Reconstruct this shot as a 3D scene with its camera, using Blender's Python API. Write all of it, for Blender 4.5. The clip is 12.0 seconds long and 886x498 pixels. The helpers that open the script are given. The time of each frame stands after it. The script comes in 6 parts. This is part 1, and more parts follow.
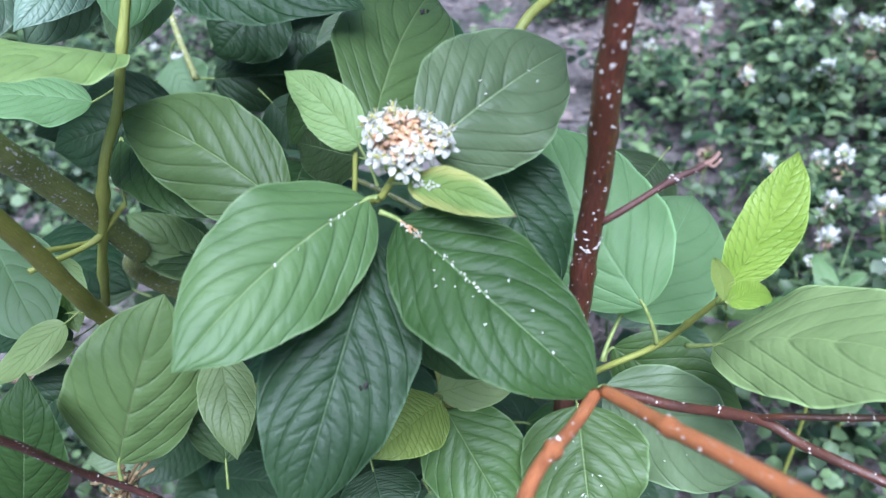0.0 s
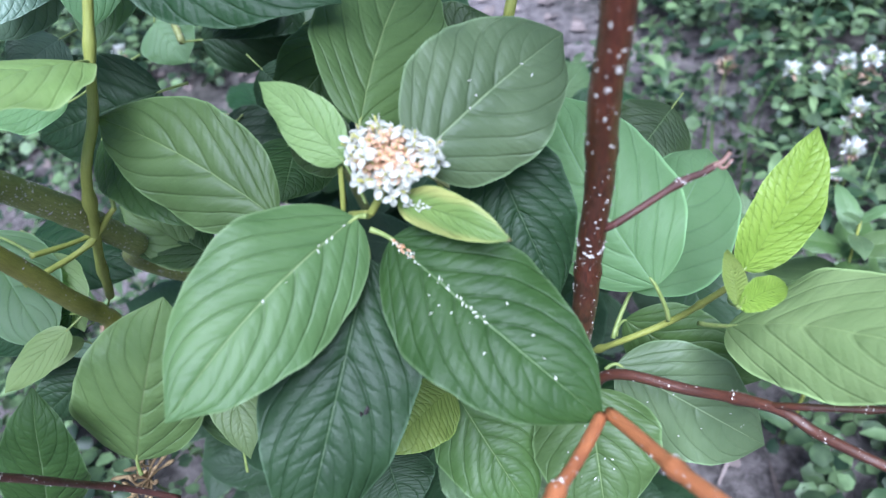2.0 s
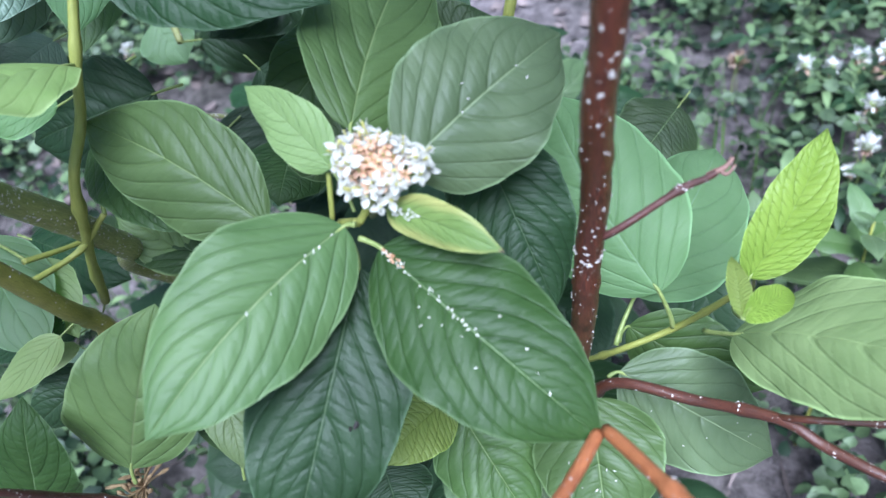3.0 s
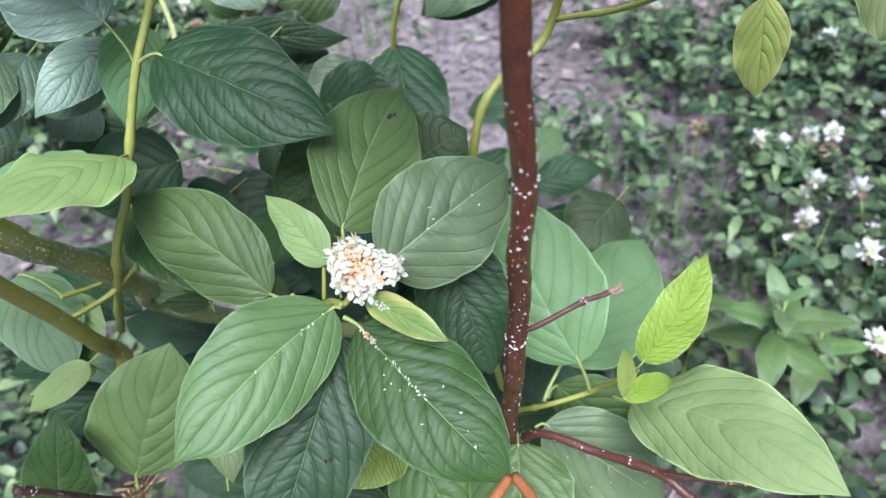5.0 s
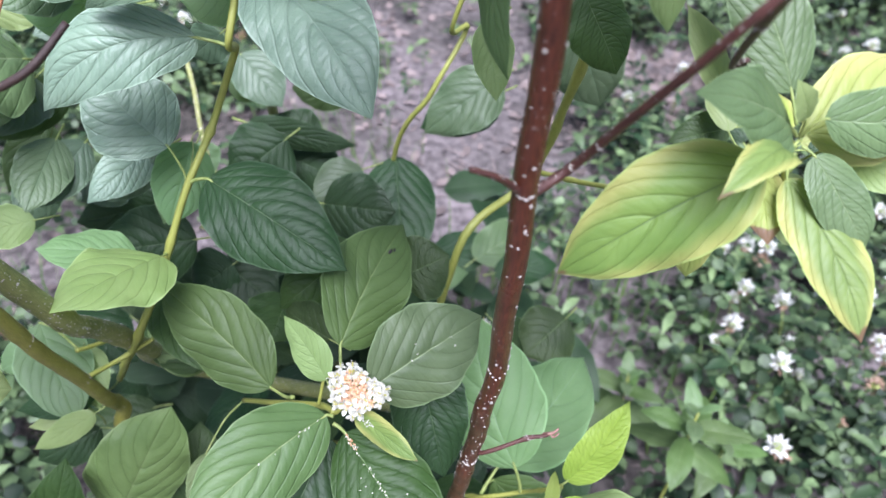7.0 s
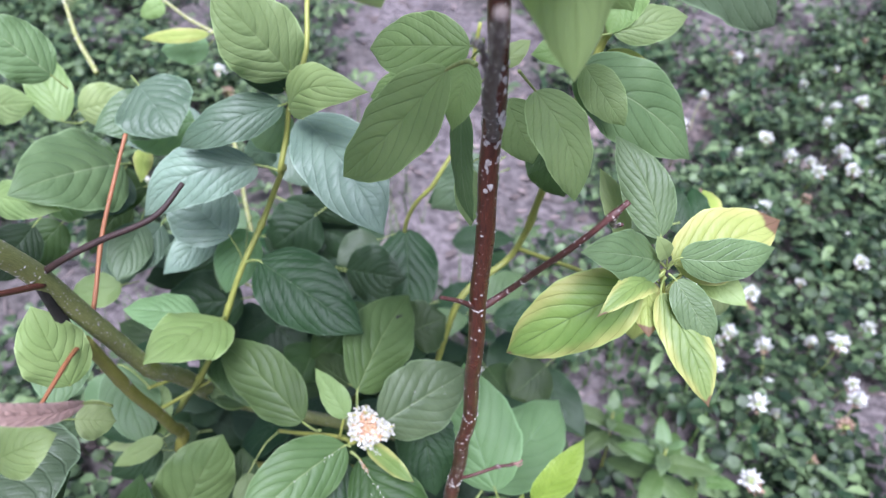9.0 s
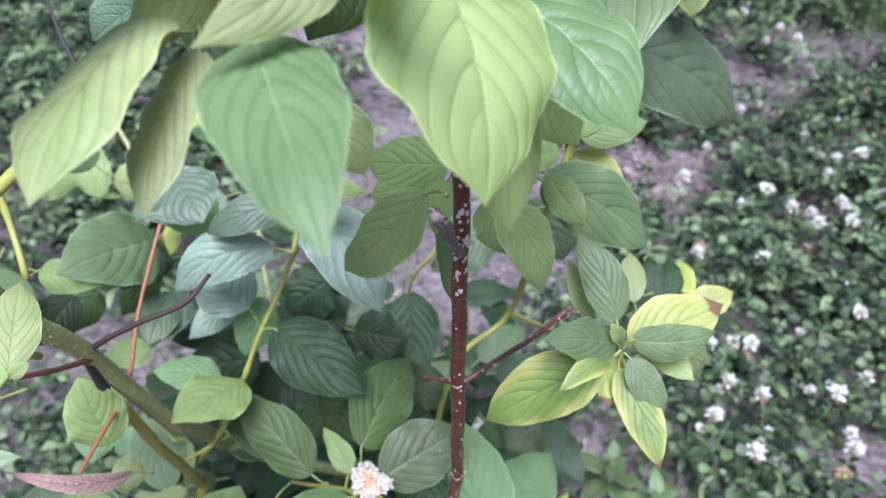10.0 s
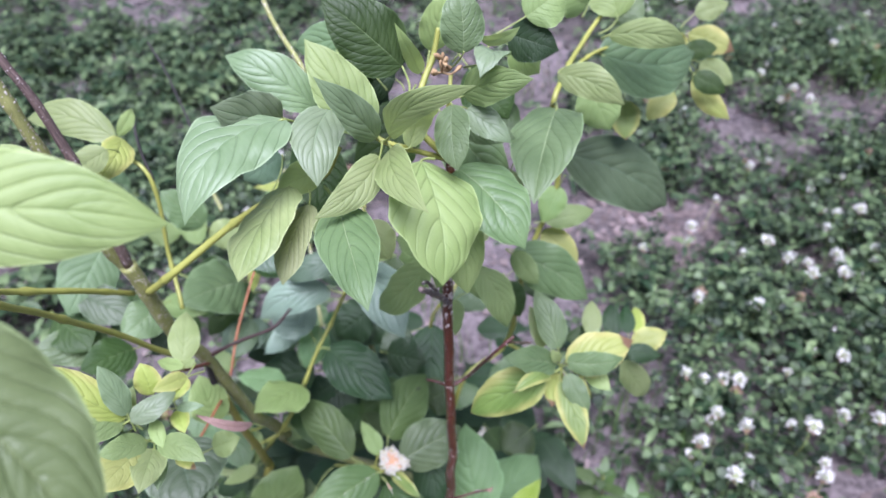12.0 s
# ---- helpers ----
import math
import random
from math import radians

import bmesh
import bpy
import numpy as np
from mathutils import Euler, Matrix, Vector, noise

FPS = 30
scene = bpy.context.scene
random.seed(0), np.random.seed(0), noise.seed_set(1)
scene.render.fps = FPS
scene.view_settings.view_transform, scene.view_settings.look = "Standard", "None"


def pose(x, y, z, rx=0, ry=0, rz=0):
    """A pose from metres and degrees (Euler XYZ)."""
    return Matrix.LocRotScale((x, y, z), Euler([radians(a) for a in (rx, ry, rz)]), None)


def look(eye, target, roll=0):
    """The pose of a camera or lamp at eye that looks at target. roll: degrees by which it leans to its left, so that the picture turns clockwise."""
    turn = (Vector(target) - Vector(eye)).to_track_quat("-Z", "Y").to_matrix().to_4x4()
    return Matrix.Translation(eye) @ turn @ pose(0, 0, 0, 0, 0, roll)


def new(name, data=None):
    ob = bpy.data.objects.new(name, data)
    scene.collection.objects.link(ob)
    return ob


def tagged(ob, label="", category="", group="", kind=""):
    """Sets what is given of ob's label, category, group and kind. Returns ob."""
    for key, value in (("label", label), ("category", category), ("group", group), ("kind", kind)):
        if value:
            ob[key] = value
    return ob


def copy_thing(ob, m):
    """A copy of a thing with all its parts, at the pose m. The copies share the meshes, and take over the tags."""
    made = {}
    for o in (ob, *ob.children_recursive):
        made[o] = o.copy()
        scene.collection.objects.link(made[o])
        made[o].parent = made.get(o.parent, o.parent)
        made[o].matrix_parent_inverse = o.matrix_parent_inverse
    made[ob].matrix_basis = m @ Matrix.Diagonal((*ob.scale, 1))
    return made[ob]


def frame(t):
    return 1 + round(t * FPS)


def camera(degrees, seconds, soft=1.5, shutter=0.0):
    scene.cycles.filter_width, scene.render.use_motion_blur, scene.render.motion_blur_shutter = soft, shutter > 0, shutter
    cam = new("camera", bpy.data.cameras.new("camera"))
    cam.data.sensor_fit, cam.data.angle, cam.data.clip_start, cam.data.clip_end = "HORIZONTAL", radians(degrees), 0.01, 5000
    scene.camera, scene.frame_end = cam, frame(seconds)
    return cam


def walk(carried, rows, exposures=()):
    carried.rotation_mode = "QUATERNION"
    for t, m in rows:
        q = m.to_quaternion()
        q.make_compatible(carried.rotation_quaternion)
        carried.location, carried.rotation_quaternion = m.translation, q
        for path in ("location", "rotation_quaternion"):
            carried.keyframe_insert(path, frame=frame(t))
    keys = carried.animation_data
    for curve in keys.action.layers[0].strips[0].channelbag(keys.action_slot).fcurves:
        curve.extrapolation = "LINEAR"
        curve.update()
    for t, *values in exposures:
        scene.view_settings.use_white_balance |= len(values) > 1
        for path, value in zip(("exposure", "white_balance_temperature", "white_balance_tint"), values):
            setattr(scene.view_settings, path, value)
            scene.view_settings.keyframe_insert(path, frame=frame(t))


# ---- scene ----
# ---------------------------------------------------------------- camera
cam = camera(62.3, 12.0, soft=1.5)
cam.data.dof.use_dof, cam.data.dof.focus_distance, cam.data.dof.aperture_fstop = True, 0.292, 13.0
PATH = [
    (0, (0.009, 0.016, 0.736), (-0.205, 1.52, -0.565), -9.4),
    (0.5, (0.013, 0.028, 0.736), (-0.219, 1.483, -0.617), -10.8),
    (1, (0.017, 0.039, 0.74), (-0.237, 1.421, -0.684), -12.7),
    (1.5, (0.017, 0.045, 0.748), (-0.256, 1.383, -0.713), -14.3),
    (2, (0.018, 0.047, 0.751), (-0.272, 1.369, -0.722), -15.3),
    (2.5, (0.017, 0.051, 0.746), (-0.291, 1.365, -0.73), -16.1),
    (3, (0.023, 0.055, 0.747), (-0.3, 1.367, -0.728), -16.5),
    (3.2, (0.024, 0.055, 0.751), (-0.302, 1.371, -0.719), -16.5),
    (4.8, (0.037, 0.03, 0.809), (-0.239, 1.37, -0.65), -11.5),
    (5, (0.04, 0.029, 0.814), (-0.218, 1.374, -0.643), -10.0),
    (5.5, (0.04, 0.028, 0.835), (-0.175, 1.389, -0.615), -6.6),
    (6, (0.04, 0.025, 0.853), (-0.136, 1.4, -0.588), -2.9),
    (6.5, (0.035, 0.024, 0.881), (-0.109, 1.412, -0.551), 0.2),
    (7, (0.029, 0.02, 0.9), (-0.095, 1.416, -0.527), 2.5),
    (7.2, (0.03, 0.019, 0.906), (-0.092, 1.416, -0.52), 3.1),
    (8.8, (0.046, -0.022, 0.992), (-0.129, 1.402, -0.402), 2.3),
    (9, (0.047, -0.034, 0.997), (-0.134, 1.403, -0.382), 2.0),
    (9.5, (0.061, -0.049, 1.023), (-0.148, 1.419, -0.319), 1.2),
    (10, (0.065, -0.056, 1.052), (-0.176, 1.441, -0.252), 0.6),
    (10.5, (0.079, -0.078, 1.069), (-0.196, 1.441, -0.203), 0.9),
    (11, (0.094, -0.114, 1.104), (-0.221, 1.412, -0.15), 1.0),
    (11.5, (0.102, -0.155, 1.149), (-0.242, 1.374, -0.095), 0.7),
    (12, (0.116, -0.187, 1.187), (-0.244, 1.344, -0.049), -0.4),
]
EXPOSURES = [(0.0, 1.34, 5230, 11), (3.0, 1.34, 5230, 11), (6.0, 1.33, 5900, 15), (9.0, 1.26, 5640, 21), (12.0, 1.06, 5710, 26)]
walk(cam, [(t, look(eye, target, roll)) for t, eye, target, roll in PATH], EXPOSURES)

# ---------------------------------------------------------------- light: bright shade under an open sky
SUN_ELEVATION, SUN_TURN = 66.0, 170.0
world = bpy.data.worlds.new("sky")
scene.world = world
world.use_nodes = True
sky = world.node_tree.nodes.new("ShaderNodeTexSky")
sky.sky_type, sky.sun_disc = "NISHITA", False
sky.sun_elevation, sky.sun_rotation = radians(SUN_ELEVATION), radians(SUN_TURN)
sky.air_density, sky.dust_density, sky.ozone_density = 1.0, 2.5, 1.0
world.node_tree.links.new(sky.outputs[0], world.node_tree.nodes["Background"].inputs[0])
world.node_tree.nodes["Background"].inputs[1].default_value = 0.06

sun_data = bpy.data.lights.new("sun", "SUN")
sun_data.energy, sun_data.angle, sun_data.color = 4.8, radians(36), (0.97, 0.98, 1.0)
sun = new("sun", sun_data)
sun.matrix_world = pose(0, 0, 5, 90 - SUN_ELEVATION, 0, 180 - SUN_TURN)


# ---------------------------------------------------------------- materials
class Nodes:
    """A short way to write node graphs."""

    def __init__(self, name):
        self.mat = bpy.data.materials.new(name)
        self.mat.use_nodes = True
        self.tree = self.mat.node_tree
        self.bsdf = self.tree.nodes["Principled BSDF"]
        self.out = self.tree.nodes["Material Output"]

    def node(self, kind, ins=(), **props):
        n = self.tree.nodes.new(kind)
        for k, v in props.items():
            setattr(n, k, v)
        for k, v in dict(ins).items():
            self.put(n.inputs[k], v)
        return n

    def put(self, socket, v):
        if isinstance(v, bpy.types.NodeSocket):
            self.tree.links.new(v, socket)
        elif isinstance(v, (tuple, list)) and len(v) == 3 and socket.type == "RGBA":
            socket.default_value = (*v, 1)
        else:
            socket.default_value = v

    def math(self, op, a, b=0.0, c=0.0):
        return self.node("ShaderNodeMath", {0: a, 1: b, 2: c}, operation=op).outputs[0]

    def step(self, x, lo, hi):
        n = self.node("ShaderNodeMapRange", {0: x, 1: lo, 2: hi}, interpolation_type="SMOOTHSTEP")
        return n.outputs[0]

    def mix(self, k, a, b):
        n = self.node("ShaderNodeMix", data_type="RGBA")
        for i, v in ((0, k), (6, a), (7, b)):
            self.put(n.inputs[i], v)
        return n.outputs[2]

    def noise(self, where, scale, detail=3.0, rough=0.55):
        return self.node("ShaderNodeTexNoise", {"Vector": where, "Scale": scale, "Detail": detail, "Roughness": rough}).outputs[0]

    def bump(self, height, strength, distance, normal=None):
        ins = {"Height": height, "Strength": strength, "Distance": distance}
        if normal:
            ins["Normal"] = normal
        return self.node("ShaderNodeBump", ins).outputs[0]


VEIN_STEP, VEIN_CURVE, VEIN_POWER = 0.164, 0.5, 1.3


def leaf_material(name, low, high, vein, through_colour, edge=None, scorch=0.0, rough=0.46, sheer=0.3, vein_show=0.55, rugose=0.5, gloss=0.36):
    """A dogwood blade: veins that bow to the tip, fine net relief, blotches; edge: yellowed margin; scorch: browned tip."""
    g = Nodes(name)
    uv = g.node("ShaderNodeTexCoord").outputs["UV"]
    sep = g.node("ShaderNodeSeparateXYZ", {0: uv})
    along = sep.outputs[0]
    side = g.math("ABSOLUTE", g.math("MULTIPLY_ADD", sep.outputs[1], 2.0, -1.0))
    rand = g.node("ShaderNodeObjectInfo").outputs["Random"]
    where = g.node("ShaderNodeVectorMath", {0: g.node("ShaderNodeTexCoord").outputs["Object"], 1: g.node("ShaderNodeCombineXYZ", {0: rand, 1: g.math("MULTIPLY", rand, 7.0)}).outputs[0]}, operation="ADD").outputs[0]
    coarse, fine = g.noise(where, 38.0, 3.0), g.noise(where, 420.0, 2.0)
    colour = g.mix(g.step(coarse, 0.25, 0.75), low, high)
    colour = g.mix(g.math("MULTIPLY", g.step(fine, 0.35, 0.8), 0.25), colour, high)
    tint = g.node("ShaderNodeHueSaturation", {"Hue": g.math("MULTIPLY_ADD", rand, 0.024, 0.488), "Saturation": g.math("MULTIPLY_ADD", rand, 0.16, 0.92), "Value": g.math("MULTIPLY_ADD", rand, 0.3, 0.85), "Color": colour}).outputs[0]
    if edge:
        ragged = g.math("ADD", side, g.math("MULTIPLY", g.math("SUBTRACT", coarse, 0.5), 0.9))
        tint = g.mix(g.math("MULTIPLY", g.step(ragged, 0.45, 1.05), 0.85), tint, edge)
    phase = g.math("DIVIDE", g.math("SUBTRACT", along, g.math("MULTIPLY", g.math("POWER", side, VEIN_POWER), VEIN_CURVE)), VEIN_STEP)
    line = g.math("PINGPONG", phase, 0.5)
    inner = g.math("MULTIPLY", g.step(phase, 4.3, 3.6), g.step(phase, -1.5, -1.2))
    second = g.math("MULTIPLY", g.math("MULTIPLY", g.step(line, 0.07, 0.01), g.step(side, 1.0, 0.4)), inner)
    middle = g.step(side, g.math("MULTIPLY_ADD", along, -0.014, 0.024), 0.006)
    veins = g.math("MAXIMUM", g.math("MULTIPLY", second, vein_show * 0.7), g.math("MULTIPLY", middle, min(1.0, vein_show * 1.5)))
    # side veins darkened: the shading of their grooves put into the colour
    tint = g.mix(g.math("MULTIPLY", second, g.math("MULTIPLY_ADD", rand, 0.2, 0.08)), tint, tuple(0.6 * c for c in low))
    tint = g.mix(g.math("MULTIPLY", middle, min(1.0, vein_show * 1.5)), tint, vein)
    rim = g.step(side, 0.95, 0.985)
    tint = g.mix(g.math("MULTIPLY", rim, 0.65), tint, tuple(min(1.0, 1.7 * c + 0.03) for c in high))
    if scorch:
        burnt = g.step(g.math("ADD", along, g.math("MULTIPLY", g.math("SUBTRACT", coarse, 0.5), 0.22)), 1.0 - scorch, 1.03 - scorch)
        tint = g.mix(burnt, tint, (0.16, 0.085, 0.055))
    half_id = g.math("MULTIPLY", g.math("SIGN", g.math("SUBTRACT", sep.outputs[1], 0.5)), 17.3)
    rung_id = g.node("ShaderNodeTexWhiteNoise", {"W": g.math("ADD", g.math("FLOOR", phase), g.math("ADD", half_id, g.math("MULTIPLY", rand, 90.0)))}, noise_dimensions="1D").outputs["Value"]
    ladder = g.math("PINGPONG", g.math("ADD", g.math("MULTIPLY_ADD", along, 18.0, g.math("MULTIPLY", rung_id, 5.0)), g.math("ADD", g.math("MULTIPLY", side, -2.5), g.math("ADD", g.math("MULTIPLY", coarse, 0.9), g.math("MULTIPLY", fine, 0.4)))), 0.5)
    cell = g.node("ShaderNodeTexVoronoi", {"Vector": where, "Scale": 700.0}, feature="DISTANCE_TO_EDGE").outputs["Distance"]
    net = g.math("ADD", g.math("MULTIPLY", g.step(ladder, 0.0, 0.32), 0.6), g.math("MULTIPLY", g.step(cell, 0.0, 0.35), 0.12))
    tint = g.mix(g.math("MULTIPLY", g.math("MULTIPLY", g.step(ladder, 0.1, 0.0), 0.07), g.step(side, 1.0, 0.9)), tint, tuple(0.55 * c for c in low))
    normal = g.bump(net, rugose, 0.00042)
    furrow = g.math("MULTIPLY", g.step(line, 0.12, 0.0), inner)
    normal = g.bump(g.math("MAXIMUM", furrow, g.step(side, 0.045, 0.0)), 0.5, 0.0006, normal)
    normal.node.invert = True
    g.put(g.bsdf.inputs["Base Color"], tint)
    g.put(g.bsdf.inputs["Roughness"], g.math("MULTIPLY_ADD", fine, 0.1, rough))
    g.put(g.bsdf.inputs["Normal"], normal)
    g.bsdf.inputs["Specular IOR Level"].default_value = gloss
    glow = g.node("ShaderNodeBsdfTranslucent", {"Color": g.mix(g.math("MULTIPLY", veins, 0.6), through_colour, low), "Normal": normal})
    both = g.node("ShaderNodeMixShader", {0: sheer, 1: g.bsdf.outputs[0], 2: glow.outputs[0]})
    g.tree.links.new(both.outputs[0], g.out.inputs[0])
    return g.mat


LEAF = {
    # dark and deep: dark greens lowered further, the shrub's inner shade in their colour
    "dark": leaf_material("leaf_dark_with_shade", (0.013, 0.031, 0.01), (0.024, 0.05, 0.018), (0.085, 0.125, 0.06), (0.05, 0.11, 0.025), sheer=0.15, rough=0.46, vein_show=0.35, rugose=0.6, gloss=0.28),
    # green lifted towards grey: reflected sky is partly put into the base colour
    "gloss": leaf_material("leaf_gloss_in_colour", (0.066, 0.113, 0.064), (0.103, 0.157, 0.094), (0.15, 0.2, 0.14), (0.09, 0.18, 0.06), sheer=0.18, rough=0.42, vein_show=0.3, rugose=0.35, gloss=0.42),
    "deep": leaf_material("leaf_deep_with_shade", (0.024, 0.046, 0.012), (0.04, 0.07, 0.019), (0.14, 0.2, 0.085), (0.1, 0.19, 0.035), sheer=0.22, rough=0.48, vein_show=0.5, rugose=0.55, gloss=0.3),
    "mid": leaf_material("leaf_mid", (0.088, 0.134, 0.056), (0.13, 0.186, 0.083), (0.28, 0.35, 0.18), (0.15, 0.27, 0.055), sheer=0.26, rough=0.42, vein_show=0.5, rugose=0.32),
    "sage": leaf_material("leaf_sage", (0.055, 0.092, 0.025), (0.085, 0.132, 0.042), (0.2, 0.26, 0.1), (0.12, 0.22, 0.045), sheer=0.24, rough=0.42, vein_show=0.45, rugose=0.35, gloss=0.3),
    "withered": leaf_material("leaf_withered", (0.32, 0.2, 0.17), (0.46, 0.32, 0.28), (0.16, 0.09, 0.07), (0.3, 0.16, 0.1), sheer=0.2, rough=0.6, vein_show=0.3, rugose=0.8),
    "leafy": leaf_material("leaf_leafy", (0.07, 0.112, 0.04), (0.108, 0.158, 0.062), (0.24, 0.3, 0.13), (0.13, 0.24, 0.05), sheer=0.25, rough=0.44, vein_show=0.5, rugose=0.3, gloss=0.32),
    # base green brightened to paint light coming through the blade
    "backlit_tint": leaf_material("leaf_backlit_tint", (0.155, 0.285, 0.11), (0.215, 0.365, 0.155), (0.27, 0.4, 0.2), (0.28, 0.5, 0.13), sheer=0.45, rough=0.5, vein_show=0.7, rugose=0.35),
    # paler green with the sky's sheen mixed into it
    "silver": leaf_material("leaf_pale_sheen", (0.125, 0.178, 0.088), (0.19, 0.248, 0.14), (0.2, 0.28, 0.15), (0.2, 0.3, 0.09), sheer=0.26, rough=0.4, vein_show=0.6, rugose=0.16, gloss=0.4),
    "olive": leaf_material("leaf_olive", (0.205, 0.255, 0.1), (0.295, 0.335, 0.155), (0.15, 0.19, 0.08), (0.27, 0.34, 0.09), sheer=0.34, vein_show=0.4, rugose=0.25),
    "dusky": leaf_material("leaf_dusky", (0.09, 0.132, 0.044), (0.142, 0.192, 0.072), (0.16, 0.19, 0.08), (0.16, 0.22, 0.04), sheer=0.28, vein_show=0.35, rugose=0.35),
    "teal": leaf_material("leaf_teal", (0.062, 0.098, 0.045), (0.094, 0.137, 0.068), (0.12, 0.19, 0.12), (0.07, 0.16, 0.05), sheer=0.2, rough=0.42, vein_show=0.3, rugose=0.4),
    # bluish grey-green base that paints the sky's reflection on ribbed blades
    "frosted": leaf_material("leaf_sky_sheen", (0.138, 0.196, 0.14), (0.212, 0.276, 0.204), (0.23, 0.3, 0.22), (0.14, 0.24, 0.08), sheer=0.22, rough=0.36, vein_show=0.4, rugose=0.6, gloss=0.42),
    "fresh": leaf_material("leaf_fresh", (0.175, 0.255, 0.088), (0.245, 0.332, 0.125), (0.28, 0.36, 0.14), (0.32, 0.48, 0.12), sheer=0.38, vein_show=0.4, rugose=0.35),
    "light": leaf_material("leaf_light", (0.215, 0.29, 0.1), (0.3, 0.375, 0.15), (0.17, 0.24, 0.07), (0.44, 0.56, 0.16), sheer=0.42, vein_show=0.4, rugose=0.18),
    "light_yellow": leaf_material("leaf_light_yellow", (0.27, 0.325, 0.078), (0.37, 0.41, 0.122), (0.26, 0.33, 0.1), (0.44, 0.5, 0.1), edge=(0.45, 0.43, 0.14), sheer=0.36, vein_show=0.45, rugose=0.2),
    "yellow": leaf_material("leaf_yellow", (0.13, 0.208, 0.05), (0.205, 0.292, 0.075), (0.075, 0.12, 0.045), (0.34, 0.4, 0.08), edge=(0.46, 0.43, 0.14), scorch=0.06, sheer=0.34, vein_show=0.5, rugose=0.25),
    "scorched": leaf_material("leaf_scorched", (0.26, 0.305, 0.078), (0.36, 0.385, 0.122), (0.22, 0.27, 0.09), (0.42, 0.44, 0.1), edge=(0.46, 0.42, 0.15), scorch=0.19, sheer=0.34, vein_show=0.4, rugose=0.25),
    "pale": leaf_material("leaf_pale", (0.138, 0.22, 0.105), (0.192, 0.285, 0.148), (0.27, 0.4, 0.2), (0.27, 0.48, 0.12), sheer=0.45, rough=0.5, vein_show=0.5, rugose=0.2),
    "bud": leaf_material("leaf_bud", (0.19, 0.275, 0.04), (0.265, 0.35, 0.065), (0.2, 0.28, 0.05), (0.4, 0.52, 0.07), sheer=0.36, rough=0.42, vein_show=0.35, rugose=1.0),
}


def bark_material(name, low, high, fleck, show, rough=0.42, scale=90.0, stretch=6.0):
    """Young bark: streaks along the shoot, speckled with corky flecks."""
    g = Nodes(name)
    tc = g.node("ShaderNodeTexCoord")
    long_way = g.node("ShaderNodeMapping", {"Vector": tc.outputs["UV"], "Scale": (stretch * 8, stretch, 1)}).outputs[0]
    streak = g.noise(long_way, 3.0, 4.0, 0.6)
    blot = g.noise(tc.outputs["Object"], scale, 3.0)
    colour = g.mix(g.step(streak, 0.3, 0.7), low, high)
    colour = g.mix(g.math("MULTIPLY", g.step(blot, 0.45, 0.75), 0.5), colour, low)
    speck = g.node("ShaderNodeTexVoronoi", {"Vector": tc.outputs["Object"], "Scale": 480.0}, feature="F1")
    flecks = g.math("MULTIPLY", g.step(speck.outputs["Distance"], 0.26, 0.14), g.step(g.noise(tc.outputs["Object"], 140.0, 2.0), 0.62 - 0.2 * show, 0.7 - 0.2 * show))
    colour = g.mix(g.math("MULTIPLY", flecks, min(1.0, show)), colour, fleck)
    g.put(g.bsdf.inputs["Base Color"], colour)
    g.put(g.bsdf.inputs["Roughness"], g.math("MULTIPLY_ADD", blot, 0.3, rough - 0.1))
    g.put(g.bsdf.inputs["Normal"], g.bump(g.math("ADD", g.math("MULTIPLY", streak, 0.5), g.math("MULTIPLY", flecks, 0.8)), 0.5, 0.0004))
    return g.mat


